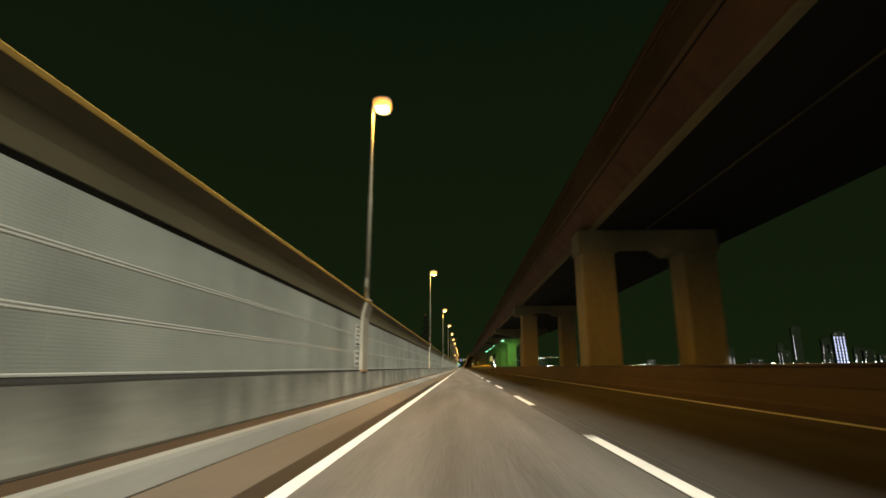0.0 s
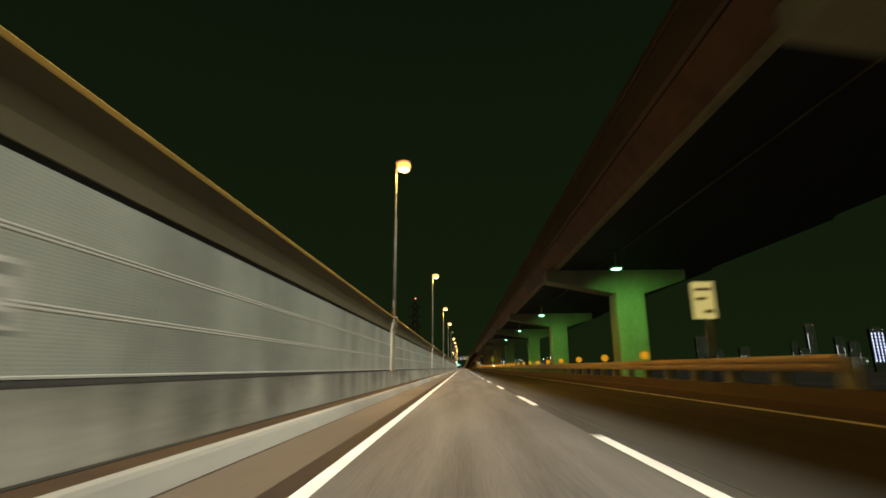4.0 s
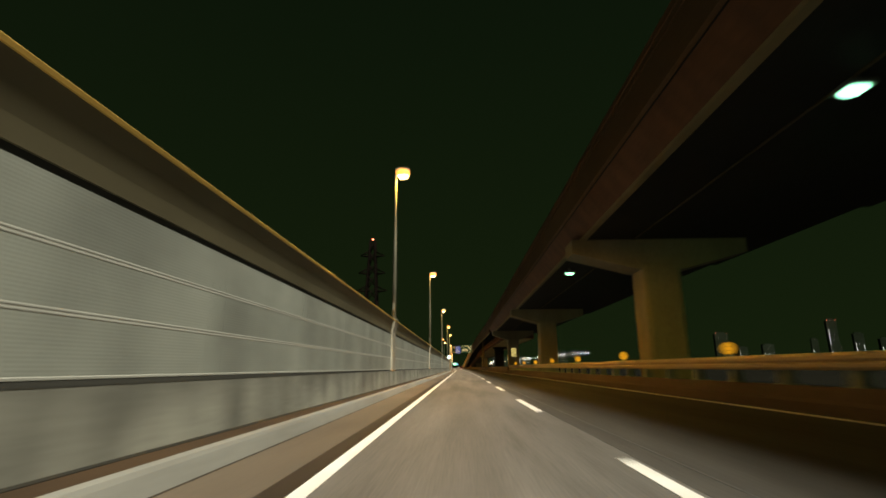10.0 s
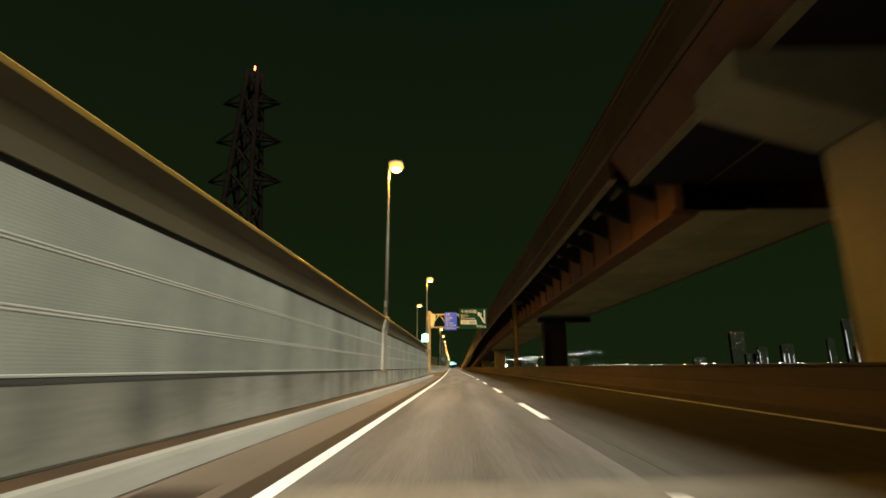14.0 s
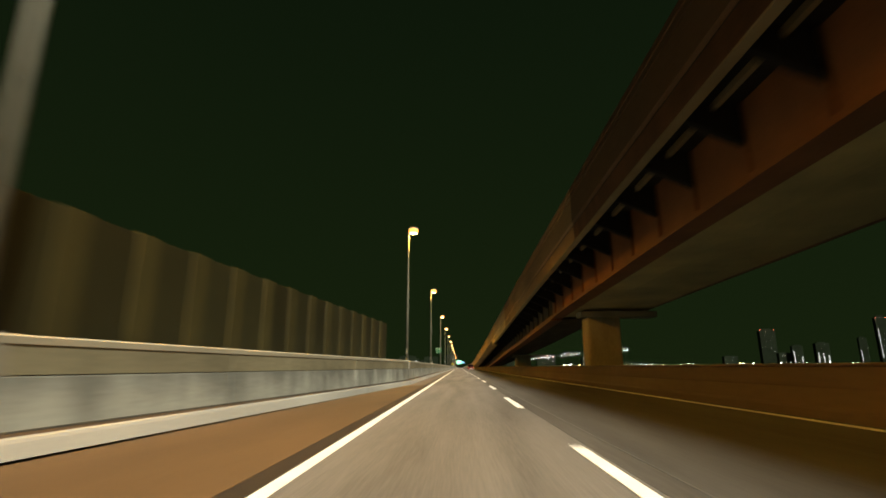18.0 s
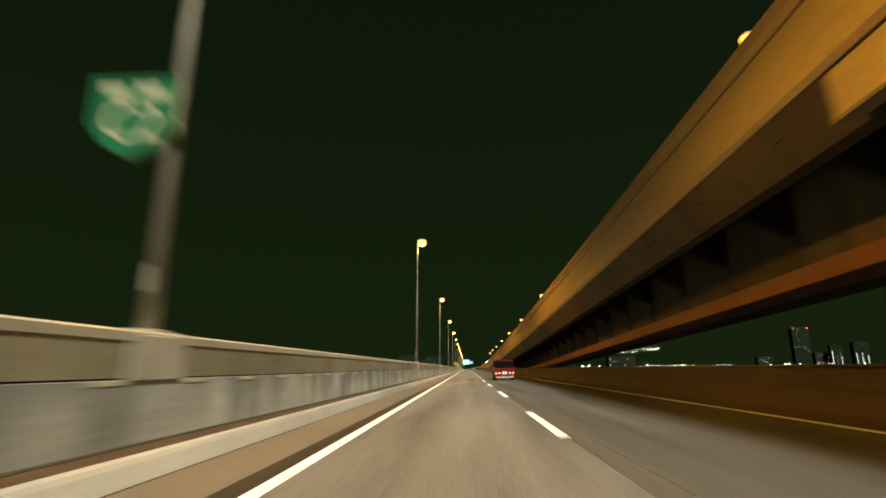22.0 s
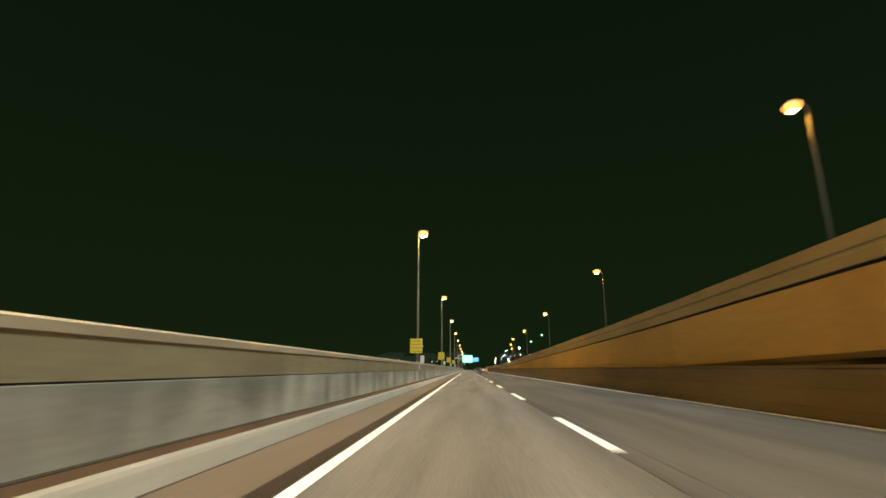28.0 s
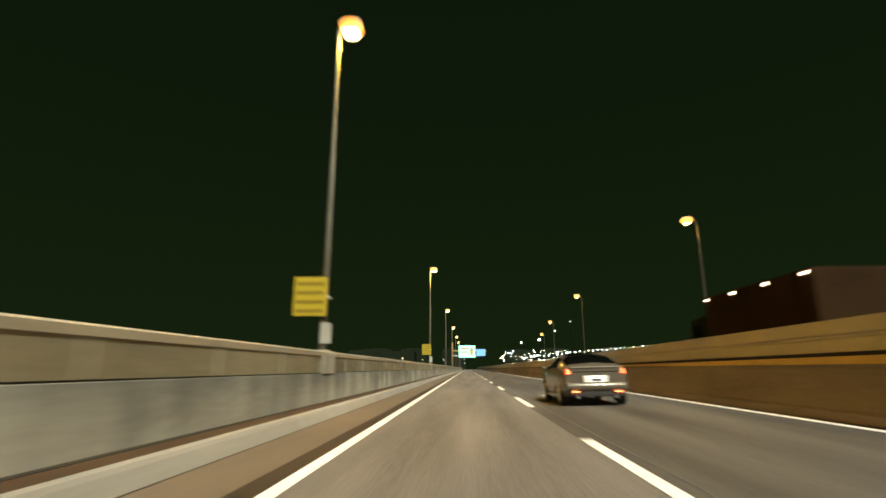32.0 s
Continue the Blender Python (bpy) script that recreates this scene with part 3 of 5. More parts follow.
HAUNCHP = [(0.12, -2.33), (0.85, -3.35), (1.3, -3.35), (1.3, -2.33)]
GROOVEP = [(0.14, -2.3), (0.14, -2.48), (0.3, -2.48), (0.3, -2.3)]


def girder_depth(s):
    """Underside of the steel box below the parapet's top."""
    return 5.15 if s < GIRD1 else 5.35


s = -40.0
while s < 1190:
    z, z1 = lerp(PARAPET, s), lerp(PARAPET, s + SPAN)
    m = F(s, VX, z, (z1 - z) / SPAN)
    # one concrete in three steps: growing lamp light painted into its tone
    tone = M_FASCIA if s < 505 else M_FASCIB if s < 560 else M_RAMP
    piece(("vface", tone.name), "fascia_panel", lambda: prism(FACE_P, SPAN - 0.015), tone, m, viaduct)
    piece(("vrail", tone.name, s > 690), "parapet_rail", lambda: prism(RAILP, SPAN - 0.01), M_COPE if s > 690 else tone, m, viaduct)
    piece("vseal", "shadow_gap", lambda: prism(SEALP, SPAN - 0.005), M_DARK, m, viaduct)
    # shadow band below the face, painted as a near-black fill
    if s < LIP1:
        piece("vgroove", "shadow_gap", lambda: prism(GROOVEP, SPAN - 0.005), M_DARK, m, viaduct)
    if s < GIRD0:    # concrete box deck with a red-brown edge beam
        r = round(2 * (lerp(CAPS, s) + 3.5 - VX)) / 2
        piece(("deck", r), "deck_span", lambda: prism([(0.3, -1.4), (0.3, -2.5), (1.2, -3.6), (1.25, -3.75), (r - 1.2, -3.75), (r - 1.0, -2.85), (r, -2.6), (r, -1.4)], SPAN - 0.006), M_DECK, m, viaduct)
        piece("sidebeam", "edge_beam", lambda: prism(SIDEP, SPAN - 0.01), M_EDGE, m, viaduct, "red-brown edge beam")
        piece("edgestrip", "edge_strip", lambda: prism(EDGEP, SPAN - 0.02), M_STRING, m, viaduct, "pale strip along the lower edge")
        piece("drainpipe", "drain_pipe", lambda: tube([(4.5, 0, -3.8), (4.5, SPAN, -3.8)], [0.055, 0.055], 8), M_HAUNCH, m, viaduct, "grey drain pipe under the deck")
    else:            # steel box girder on long brackets
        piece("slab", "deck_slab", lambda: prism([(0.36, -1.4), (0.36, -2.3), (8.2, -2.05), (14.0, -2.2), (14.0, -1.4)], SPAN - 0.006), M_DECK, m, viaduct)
        if s < LIP1:
            lip = M_EDGE if s < 505 else tone
            piece(("lip", lip.name), "edge_beam", lambda: prism(LIPP, SPAN - 0.012), lip, m, viaduct)
            piece("lipstrip", "edge_strip", lambda: prism([(0.04, -3.42), (0.04, -3.5), (0.4, -3.5), (0.4, -3.42)], SPAN - 0.02), M_STRING, m, viaduct, "pale strip along the lower edge")
        elif s < 738:
            piece("haunch", "deck_haunch", lambda: prism(HAUNCHP, SPAN - 0.012), M_HAUNCH, m, viaduct, "dark sloping underside of the deck edge")
        if s < 705:
            D, web = girder_depth(s), M_GIRDER if s < GIRD1 else M_HAUNCH
            far_web, high = (11.2, 0.14) if s < GIRD1 else (8.0, 0.42) if s < LIP1 else (5.6, 0.42)
            key = (D, web.name, far_web)
            piece(("girder", key), "box_girder", lambda: prism([(3.0, -2.12), (3.0, 0.12 - D), (3.4, 0.12 - D), (3.4, -2.12)], SPAN - 0.006), web, m, viaduct)
            piece(("flange", key), "bottom_flange", lambda: prism([(2.8, high - D), (2.8, -D - 0.1), (4.0, -D - 0.1), (4.0, high - D)], SPAN - 0.006), M_GIRDER, m, viaduct)
            piece(("soffit", key), "soffit_panel", lambda: prism([(4.0, 0.1 - D), (4.0, 0.02 - D), (min(6.15, far_web - 0.65), 0.02 - D), (min(6.15, far_web - 0.65), 0.1 - D)], SPAN - 0.06), M_SOFFIT if s < GIRD1 else M_HAUNCH, m, viaduct)
            piece(("soffit2", key), "soffit_panel", lambda: prism([(6.22 if far_web > 6 else 5.0, 0.16 - D), (6.22 if far_web > 6 else 5.0, 0.08 - D), (far_web, 0.08 - D), (far_web, 0.16 - D)], SPAN - 0.06), M_SOFFIT if s < GIRD1 else M_HAUNCH, m, viaduct)
            piece(("web", key), "box_girder", lambda: prism([(far_web + 0.05, -2.05), (far_web + 0.05, 0.1 - D), (far_web + 0.4, 0.1 - D), (far_web + 0.4, -2.05)], SPAN - 0.006), web, m, viaduct)
            for y in (2.0, 6.0):
                b = F(s, VX, z, (z1 - z) / SPAN) @ Matrix.Translation((0, y, 0))
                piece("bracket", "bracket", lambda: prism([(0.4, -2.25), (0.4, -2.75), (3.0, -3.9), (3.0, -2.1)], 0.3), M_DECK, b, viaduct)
                piece(("stiffener", key), "web_stiffener", lambda: box(2.86, 3.0, 0, 0.1, 0.14 - D, -2.2), web, b, viaduct)
            piece("stringer", "stringer", lambda: prism([(1.9, -2.2), (1.9, -2.5), (2.1, -2.5), (2.1, -2.2)], SPAN - 0.006), M_STRING, m, viaduct, "pale stringer between the brackets")
    if s >= 738:     # ramp on a solid wall
        piece("rampwall", "retaining_wall", lambda: prism([(0.1, -2.33), (0.1, -7.0), (0.6, -7.0), (0.6, -2.33)], SPAN - 0.012), M_HAUNCH, m, viaduct)
    s += SPAN

# piers
for s, kind in ((-8.0, 2), (32.3, 2), (72.7, 2), (116.4, 1), (152.4, 1), (189.4, 1), (222.6, 1), (261.5, 1), (303.5, 1), (345.5, 1), (390.7, 1), (449.5, 4), (530.9, 3), (592.5, 3), (654.0, 3)):
    top = lerp(PARAPET, s) - (girder_depth(s) if kind > 2 else 3.75)
    p = thing("viaduct_pier", "concrete viaduct pier with a wide cap", "pier", "piers under the viaduct", m=F(s, VX, 0))
    r = lerp(CAPS, s) - VX
    if kind == 2:
        for x in (1.3 if s > 60 else 0.35, r - 2.4):
            part("column", box(x, x + 2.1, -1.1, 1.1, -10, top - 1.4, bevel=0.12), M_PIER, p)
        part("cap", prism([(0.25, top - 1.45), (0.25, top - 0.02), (r - 0.1, top - 0.02), (r - 0.1, top - 1.45), (r - 3.0, top - 1.45), (r - 3.8, top - 0.9), (3.4, top - 0.9), (2.6, top - 1.45)], 2.1, -1.05), M_PIER, p)
    elif kind == 1:
        c = r * 0.59 if s < 240 else r * 0.5
        part("column", box(c - 1.3, c + 1.3, -1.2, 1.2, -10, top - 1.6, bevel=0.3), M_PIER, p)
        part("cap", prism([(0.3, top - 0.95), (0.3, top - 0.02), (r - 0.3, top - 0.02), (r - 0.3, top - 0.95), (c + 1.5, top - 2.1), (c - 1.5, top - 2.1)], 2.2, -1.1), M_PIER, p)
    else:
        # kind 4 stands unlit: a shaded copy of the pier concrete
        tone = M_PIER if kind == 3 else M_DECK
        part("column", box(5.1, 8.2, -1.2, 1.2, -10, top - 0.7, bevel=0.2), tone, p)
        part("cap", prism([(4.6, top - 0.7), (4.6, top - 0.13), (11.8, top - 0.13), (11.8, top - 0.7)], 2.0, -1.0), tone, p)

# slender steel columns beside the sign gantry
sc = thing("steel_column", "pair of slender tan steel columns under the viaduct edge", "column", m=F(443.9, VX + 0.35, 0))
for y in (0.0, 1.7):
    part("column", tube([(0.3, y, -10), (0.3, y, 9.35)], [0.27, 0.23], 14), M_HAUNCH, sc)
part("cap", box(0.0, 1.2, -0.5, 2.2, 9.35, 9.7, bevel=0.04), M_HAUNCH, sc)

# green lamps under the deck
ul = None
for s, X, lift in ((144.3, 13.2, 0.0), (178.9, 12.9, 0.0), (209.9, 13.2, 0.0), (246.5, 13.5, 0.2), (283.0, 13.5, 0.9), (312.6, 11.2, 0.8)):
    z = lerp(PARAPET, s) - 3.75
    m = F(s, X, z + lift)
    if ul:
        copy_thing(ul, m)
    else:
        ul = thing("under_deck_lamp", "greenish white floodlight fixed under the viaduct deck", "flood light", "floodlights under the viaduct", m=m)
        part("bracket", box(-0.06, 0.06, -0.06, 0.06, -1.1, 0.02, bevel=0.01), M_STEEL, ul)
        part("housing", prism([(-0.4, -1.1), (0.4, -1.1), (0.45, -1.26), (-0.45, -1.26)], 0.5, -0.25), M_STEEL, ul)
        part("lens", ball(0.38, 0.24, 0.12, at=(0, 0, -1.27)), M_GLENS, ul)
    l = new("flood_light_source", bpy.data.lights.new("flood_light_source", "SPOT"))
    l.data.energy, l.data.color, l.data.shadow_soft_size, l.data.spot_size, l.data.spot_blend = 380.0 if s < 230 else 80.0, (0.22, 1.0, 0.2), 0.2, radians(112), 0.9
    l.matrix_world = m @ Matrix.Translation((0, 0, -1.5)) @ look((0, 0, 0), (0.45, 0.8, -0.8))

# ---- overhead sign gantry ----
M_GANTRY = mat("gantry_paint", (0.25, 0.17, 0.07), 0.5, 0.2, var=0.15, scale=1.0, bump=0.08)
M_GUSSET = mat("gantry_plate_paint", (0.42, 0.32, 0.15), 0.5, 0.1, var=0.15, scale=1.0, bump=0.08)
M_GREEN = mat("sign_green", (0.002, 0.02, 0.008), 0.6, var=0.06, bump=0, spec=0.08)
M_SHIELD = mat("shield_green", (0.01, 0.11, 0.05), 0.5, var=0.08, bump=0, spec=0.15)
M_BLUE = mat("sign_blue", (0.035, 0.06, 0.36), 0.6, var=0.06, bump=0, spec=0.1)
M_WHITE = mat("sign_white", (0.38, 0.345, 0.24), 0.4, var=0.05, bump=0)
M_SIGNY = mat("sign_yellow", (0.36, 0.27, 0.02), 0.45, var=0.08, bump=0)
M_SIGNL = mat("sign_ochre", (0.2, 0.14, 0.012), 0.5, var=0.1, bump=0)
M_SIGNK = mat("sign_black", (0.03, 0.03, 0.03), 0.5, var=0.05, bump=0)
GANTRY = 443.0


def lettering(text, size, x, z, y, material, parent, name="lettering", width=None):
    """Flat letters facing backwards along the road."""
    c = bpy.data.curves.new(name, "FONT")
    c.body, c.size, c.extrude = text, size, 0.004
    tmp = new("tmp", c)
    me = bpy.data.meshes.new_from_object(tmp.evaluated_get(bpy.context.evaluated_depsgraph_get()))
    bpy.data.objects.remove(tmp)
    b = bmesh.new()
    b.from_mesh(me)
    bpy.data.meshes.remove(me)
    if width and b.verts:
        w = max(v.co.x for v in b.verts)
        b.transform(Matrix.Diagonal((width / w, 1, 1, 1)))
    b.transform(Matrix.Translation((x, y, z)) @ FLAT)
    return part(name, b, material, parent)


def bars(rows, material, parent, y, name="text_bar"):
    """Unreadable writing as plain bars: x0, x1, z0, z1."""
    for x0, x1, z0, z1 in rows:
        part(name, box(x0, x1, y - 0.012, y, z0, z1, bevel=0.003), material, parent)


gan = thing("sign_gantry", "tan steel cantilever gantry with a truss beam over the lane", "gantry", m=F(GANTRY, 1.6, 0))
part("leg", box(-3.72, -3.32, -0.22, 0.22, -0.6, 8.25, bevel=0.03), M_GANTRY, gan)
for z in (6.15, 7.8):
    for y in (-0.4, 0.4):
        part("chord", box(-3.3, 4.05, y - 0.055, y + 0.055, z - 0.055, z + 0.055, bevel=0.012), M_GANTRY, gan)
x = -3.4
up = True
while x < 3.4:
    for y in (-0.4, 0.4):
        part("diagonal", tube([(x, y, 6.15 if up else 7.8), (x + 1.2, y, 7.8 if up else 6.15)], [0.036, 0.036], 8), M_GANTRY, gan)
    up = not up
    x += 1.2
for y in (-0.5, 0.42):
    part("gusset", prism([(-3.31, 5.95), (-2.95, 6.25), (-2.68, 7.6), (-3.31, 8.05)], 0.08, y), M_GUSSET, gan, "pale gusset plate at the head of the leg")
sg = thing("direction_sign", "green overhead exit sign with white writing and an arrow", "road sign", m=F(GANTRY, 1.6, 0) @ Matrix.Translation((0.36, 0, 0.55)) @ Matrix.Diagonal((0.91, 1, 0.91, 1)))
part("panel", box(0.05, 4.0, -0.66, -0.56, 5.85, 8.75, bevel=0.03), M_GREEN, sg)
part("backing_rail", box(0.2, 3.9, -0.56, -0.47, 6.1, 6.2), M_GANTRY, sg)
part("backing_rail", box(0.2, 3.9, -0.56, -0.47, 7.75, 7.85), M_GANTRY, sg)
lettering("千住新橋", 0.62, 0.28, 8.08, -0.665, M_WHITE, sg, width=2.25)
lettering("Senju", 0.42, 0.28, 7.62, -0.665, M_WHITE, sg, width=1.05)
lettering("Shinbashi", 0.42, 0.28, 7.2, -0.665, M_WHITE, sg, width=2.0)
part("plate", box(0.28, 2.5, -0.675, -0.655, 6.5, 7.08, bevel=0.01), M_WHITE, sg)
lettering("出口", 0.42, 0.45, 6.62, -0.68, M_SIGNK, sg)
bars([(1.5 + k * 0.3, 1.68 + k * 0.3, 6.62, 6.95) for k in range(3)], M_SIGNK, sg, -0.676)
lettering("900m", 0.52, 2.45, 6.02, -0.665, M_WHITE, sg, width=1.35)
b = prism([(3.55, 6.65), (3.75, 6.65), (3.75, 8.55), (3.55, 8.55)], 0.02, -0.68)
part("arrow_shaft", b, M_WHITE, sg)
part("arrow_branch", prism([(3.55, 6.7), (3.55, 7.1), (3.05, 7.95), (2.85, 7.83), (3.4, 6.85)], 0.016, -0.678), M_WHITE, sg)
part("arrow_head", prism([(2.72, 8.3), (2.68, 7.62), (3.3, 7.98)], 0.016, -0.6775), M_WHITE, sg)
sb = thing("information_sign", "blue overhead sign with lines of white writing", "road sign", m=F(GANTRY, 1.6, 0) @ Matrix.Translation((0.12, 0, -0.1)))
part("panel", box(-1.62, -0.02, -0.66, -0.56, 5.85, 8.1, bevel=0.03), M_BLUE, sb)
part("backing_rail", box(-1.5, -0.1, -0.56, -0.47, 6.1, 6.2), M_GANTRY, sb)
part("backing_rail", box(-1.5, -0.1, -0.56, -0.47, 7.75, 7.85), M_GANTRY, sb)
for r, (word, wide) in enumerate((("小菅", 0.55), ("Kosuge", 0.9), ("梅島", 0.55), ("Umejima", 1.1), ("日光街道", 1.35), ("Nikko Kaido", 1.35))):
    lettering(word, 0.33, -1.5, 7.72 - r * 0.345, -0.665, M_WHITE, sb, width=wide)

# ---- lit signs on lamp poles ----
M_LIT = glow("lit_white_face", (0.85, 1.0, 0.95), 1.6)
M_LITG = glow("lit_green_rim", (0.05, 0.75, 0.4), 0.35, (0.02, 0.4, 0.2))
ls = None
for s, X, z in ((436.2, -1.95, 4.4), (462.8, -4.9, 4.5)):
    m = F(s, X, z)
    if ls:
        copy_thing(ls, m)
        continue
    ls = thing("lit_sign", "glowing white emergency sign with a green rim on a lamp pole", "lit sign", "lit signs by the bay", m=m)
    part("housing", prism([(-0.5, -0.5), (0.3, -0.5), (0.3, 0.36), (-0.1, 0.56), (-0.5, 0.36)], 0.2, -0.3), M_LITG, ls)
    part("face", prism([(-0.42, -0.42), (0.22, -0.42), (0.22, 0.31), (-0.1, 0.47), (-0.42, 0.31)], 0.02, -0.315), M_LIT, ls)
    part("arm", box(-0.13, -0.05, -0.1, 1.6, 0.0, 0.06, bevel=0.01), M_RPOLE, ls, "dark arm to the lamp pole")

# route shield on a lamp pole
sh = thing("route_shield", "green route shield with white writing on a lamp pole", "road sign", m=F(589.05, -2.2, 4.4))
part("panel", prism([(-1.0, 0.55), (-1.0, -0.15), (-0.78, -0.45), (-0.42, -0.62), (-0.05, -0.45), (0.16, -0.15), (0.16, 0.55)][::-1], 0.05, -0.22), M_SHIELD, sh)
part("rim", prism([(-1.025, 0.575), (-1.025, -0.16), (-0.79, -0.475), (-0.42, -0.645), (-0.04, -0.475), (0.185, -0.16), (0.185, 0.575)][::-1], 0.03, -0.17), M_WHITE, sh)
bars([(-0.85, -0.5, 0.26, 0.44), (-0.35, 0.0, 0.26, 0.44)], M_WHITE, sh, -0.218)
lettering("C2", 0.75, -0.82, -0.36, -0.222, M_WHITE, sh, width=0.8)
part("clamp", box(-0.5, 0.12, -0.15, 0.05, -0.04, 0.04, bevel=0.01), M_STEEL, sh)

# yellow boards on the late lamp poles
yb = None
for s, side, up in ((772.0, 0.36, 2.72), (809.0, 0.36, 2.88), (846.8, 0.08, 2.95), (886.7, 0.08, 2.95)):
    m = F(s, -2.2 + side, up)
    if yb:
        copy_thing(yb, m)
        continue
    yb = thing("notice_board", "yellow notice board with dark bars on a lamp pole", "road sign", "yellow boards on lamp poles", m=m)
    part("panel", box(-0.86, 0.06, -0.24, -0.19, -0.52, 0.55, bevel=0.015), M_SIGNY, yb)
    bars([(-0.79, -0.02, 0.32 - k * 0.25, 0.42 - k * 0.25) for k in range(4)], M_SIGNL, yb, -0.238)
    part("pole_plate", box(-0.1, 0.2, -0.16, -0.12, -1.25, -0.7, bevel=0.01), M_STEEL, yb, "pale plate below the board")
    part("clamp", box(-0.3, 0.12, -0.2, 0.06, -0.04, 0.04, bevel=0.01), M_STEEL, yb)
# reflective faces: headlight thrown back is put in as a glow
M_RETROY = glow("lit_yellow_face", (1.0, 0.8, 0.04), 0.022, (0.2, 0.16, 0.01))
M_RETROP = glow("lit_pale_yellow_face", (1.0, 0.86, 0.3), 0.085, (0.3, 0.26, 0.06))


# boards on posts behind the guard rail
def post_sign(s, face, label):
    e = thing("post_sign", label, "road sign", "sign boards behind the guard rail", m=F(s, 8.65, road_z(8.55)))
    part("post", tube([(0.05, 0, -0.3), (0.05, 0, 3.3)], [0.06, 0.06], 10), M_POLE, e)
    part("panel", box(-0.42, 0.22, -0.13, -0.07, 2.25, 3.35, bevel=0.02), face, e)
    bars([(-0.33, 0.14, 3.08, 3.16), (-0.33, -0.02, 2.8, 2.88), (-0.1, 0.14, 2.42, 2.52)], M_SIGNL, e, -0.128)
    part("bracket", box(-0.3, 0.15, -0.075, 0.0, 2.8, 2.88, bevel=0.005), M_STEEL, e)


post_sign(121.7, M_RETROP, "pale yellow reflective sign board with an added glow, behind the rail")
post_sign(227.3, M_RETROY, "dim olive yellow sign board on a post behind the rail")
post_sign(337.0, M_RETROP, "pale yellow reflective sign board with an added glow, behind the rail")

# ---- fence behind the bay ----
M_CLEAR = mat("translucent_panel", (0.025, 0.023, 0.009), 0.45, var=0.15, bump=0.05, rnd=0.25)
M_CLEAR2 = mat("ribbed_tan_panel", (0.044, 0.037, 0.012), 0.5, var=0.2, bump=0.1, rnd=0.15)
fence = thing("screen_fence", "tall tan screen fence of alternating panels behind the bay", "fence")
FL = 1.8
s = BAY0 - 4
while s < 512:
    X = -5.35 if s < BAY1 else -5.35 + 2.78 * (s - BAY1) / (BAY2 - BAY1)
    t = 0 if s < BAY1 else -math.degrees(math.atan2(2.78, BAY2 - BAY1))
    m = F(s, X, 0, turn=t)
    piece("fencep", "fence_panel", lambda: box(-0.03, 0.03, 0.36, FL - 0.32, 0.6, 3.65, bevel=0.008), M_CLEAR, m, fence)
    piece("fencestrip", "fence_strip", lambda: box(-0.04, 0.055, -0.3, 0.34, 0.6, 3.68, bevel=0.01), M_CLEAR2, m, fence)
    piece("fencepost", "fence_post", lambda: box(-0.12, -0.045, -0.05, 0.05, -10, 3.62, bevel=0.01), M_CLEAR, m, fence)
    s += FL

# ---- ramp lamps ----
rl = None
for s, z, X in ((606.0, 17.7, 17.2), (639.8, 15.1, 17.2), (679.2, 14.8, 17.2), (716.2, 13.6, 17.2), (755.0, 12.8, 17.2), (790.7, 12.0, 17.2), (830.0, 11.4, 17.2), (866.0, 10.8, 17.2), (901.5, 10.7, 17.4), (939.0, 10.6, 19.8), (977.0, 10.5, 23.5)):
    foot = lerp(PARAPET, s) - 1.3
    m = F(s, X, z - 10.4)
    if rl:
        copy_thing(rl, m)
    else:
        rl = thing("ramp_lamp", "galvanised street lamp with an amber light on the ramp", "street lamp", "street lamps on the ramp", m=m)
        part("pole", tube([(0, 0, 0), (0, 0, 5), (0, 0, 10.0), (-0.1, 0, 10.3), (-0.3, 0, 10.4)], [0.11, 0.085, 0.06, 0.055, 0.05], 10), M_RPOLE, rl)
        part("base_plate", box(-0.2, 0.2, -0.2, 0.2, 0, 0.03, bevel=0.008), M_STEEL, rl)
        lum = part("luminaire", ball(0.42, 0.2, 0.13, at=(-0.6, 0, 10.44)), M_STEEL, rl)
        part("bowl", ball(0.4, 0.3, 0.24, at=(-0.62, 0, 10.32)), M_BOWL, lum)
        part("lamp_tube", ball(0.26, 0.12, 0.1, at=(-0.62, 0, 10.13)), M_LENS, lum)
    l = new("ramp_light", bpy.data.lights.new("ramp_light", "SPOT"))
    l.data.energy, l.data.color, l.data.spot_size, l.data.spot_blend, l.data.shadow_soft_size = 300.0, SODIUM, radians(165), 0.35, 0.2
    l.matrix_world = m @ Matrix.Translation((-0.61, 0, 9.95))

# ---- lattice pylon ----
M_PYLON = mat("dark_pylon_steel", (0.006, 0.0045, 0.004), 0.9, 0.0, var=0.2, bump=0, spec=0.0)
M_RED = glow("red_beacon", (1.0, 0.12, 0.05), 1.6)
py = thing("power_pylon", "dark lattice power pylon with a red beacon on top", "pylon", m=Matrix.Translation((-32, 447, -10)))


def pw(z):
    return 4.2 - 3.4 * (z / 57.0) ** 0.8


levels = [57.0 * i / 13 for i in range(14)]
for sx, sy in ((-1, -1), (1, -1), (1, 1), (-1, 1)):
    part("leg", tube([(sx * pw(z), sy * pw(z), z) for z in levels], [0.38] * 14, 6), M_PYLON, py)
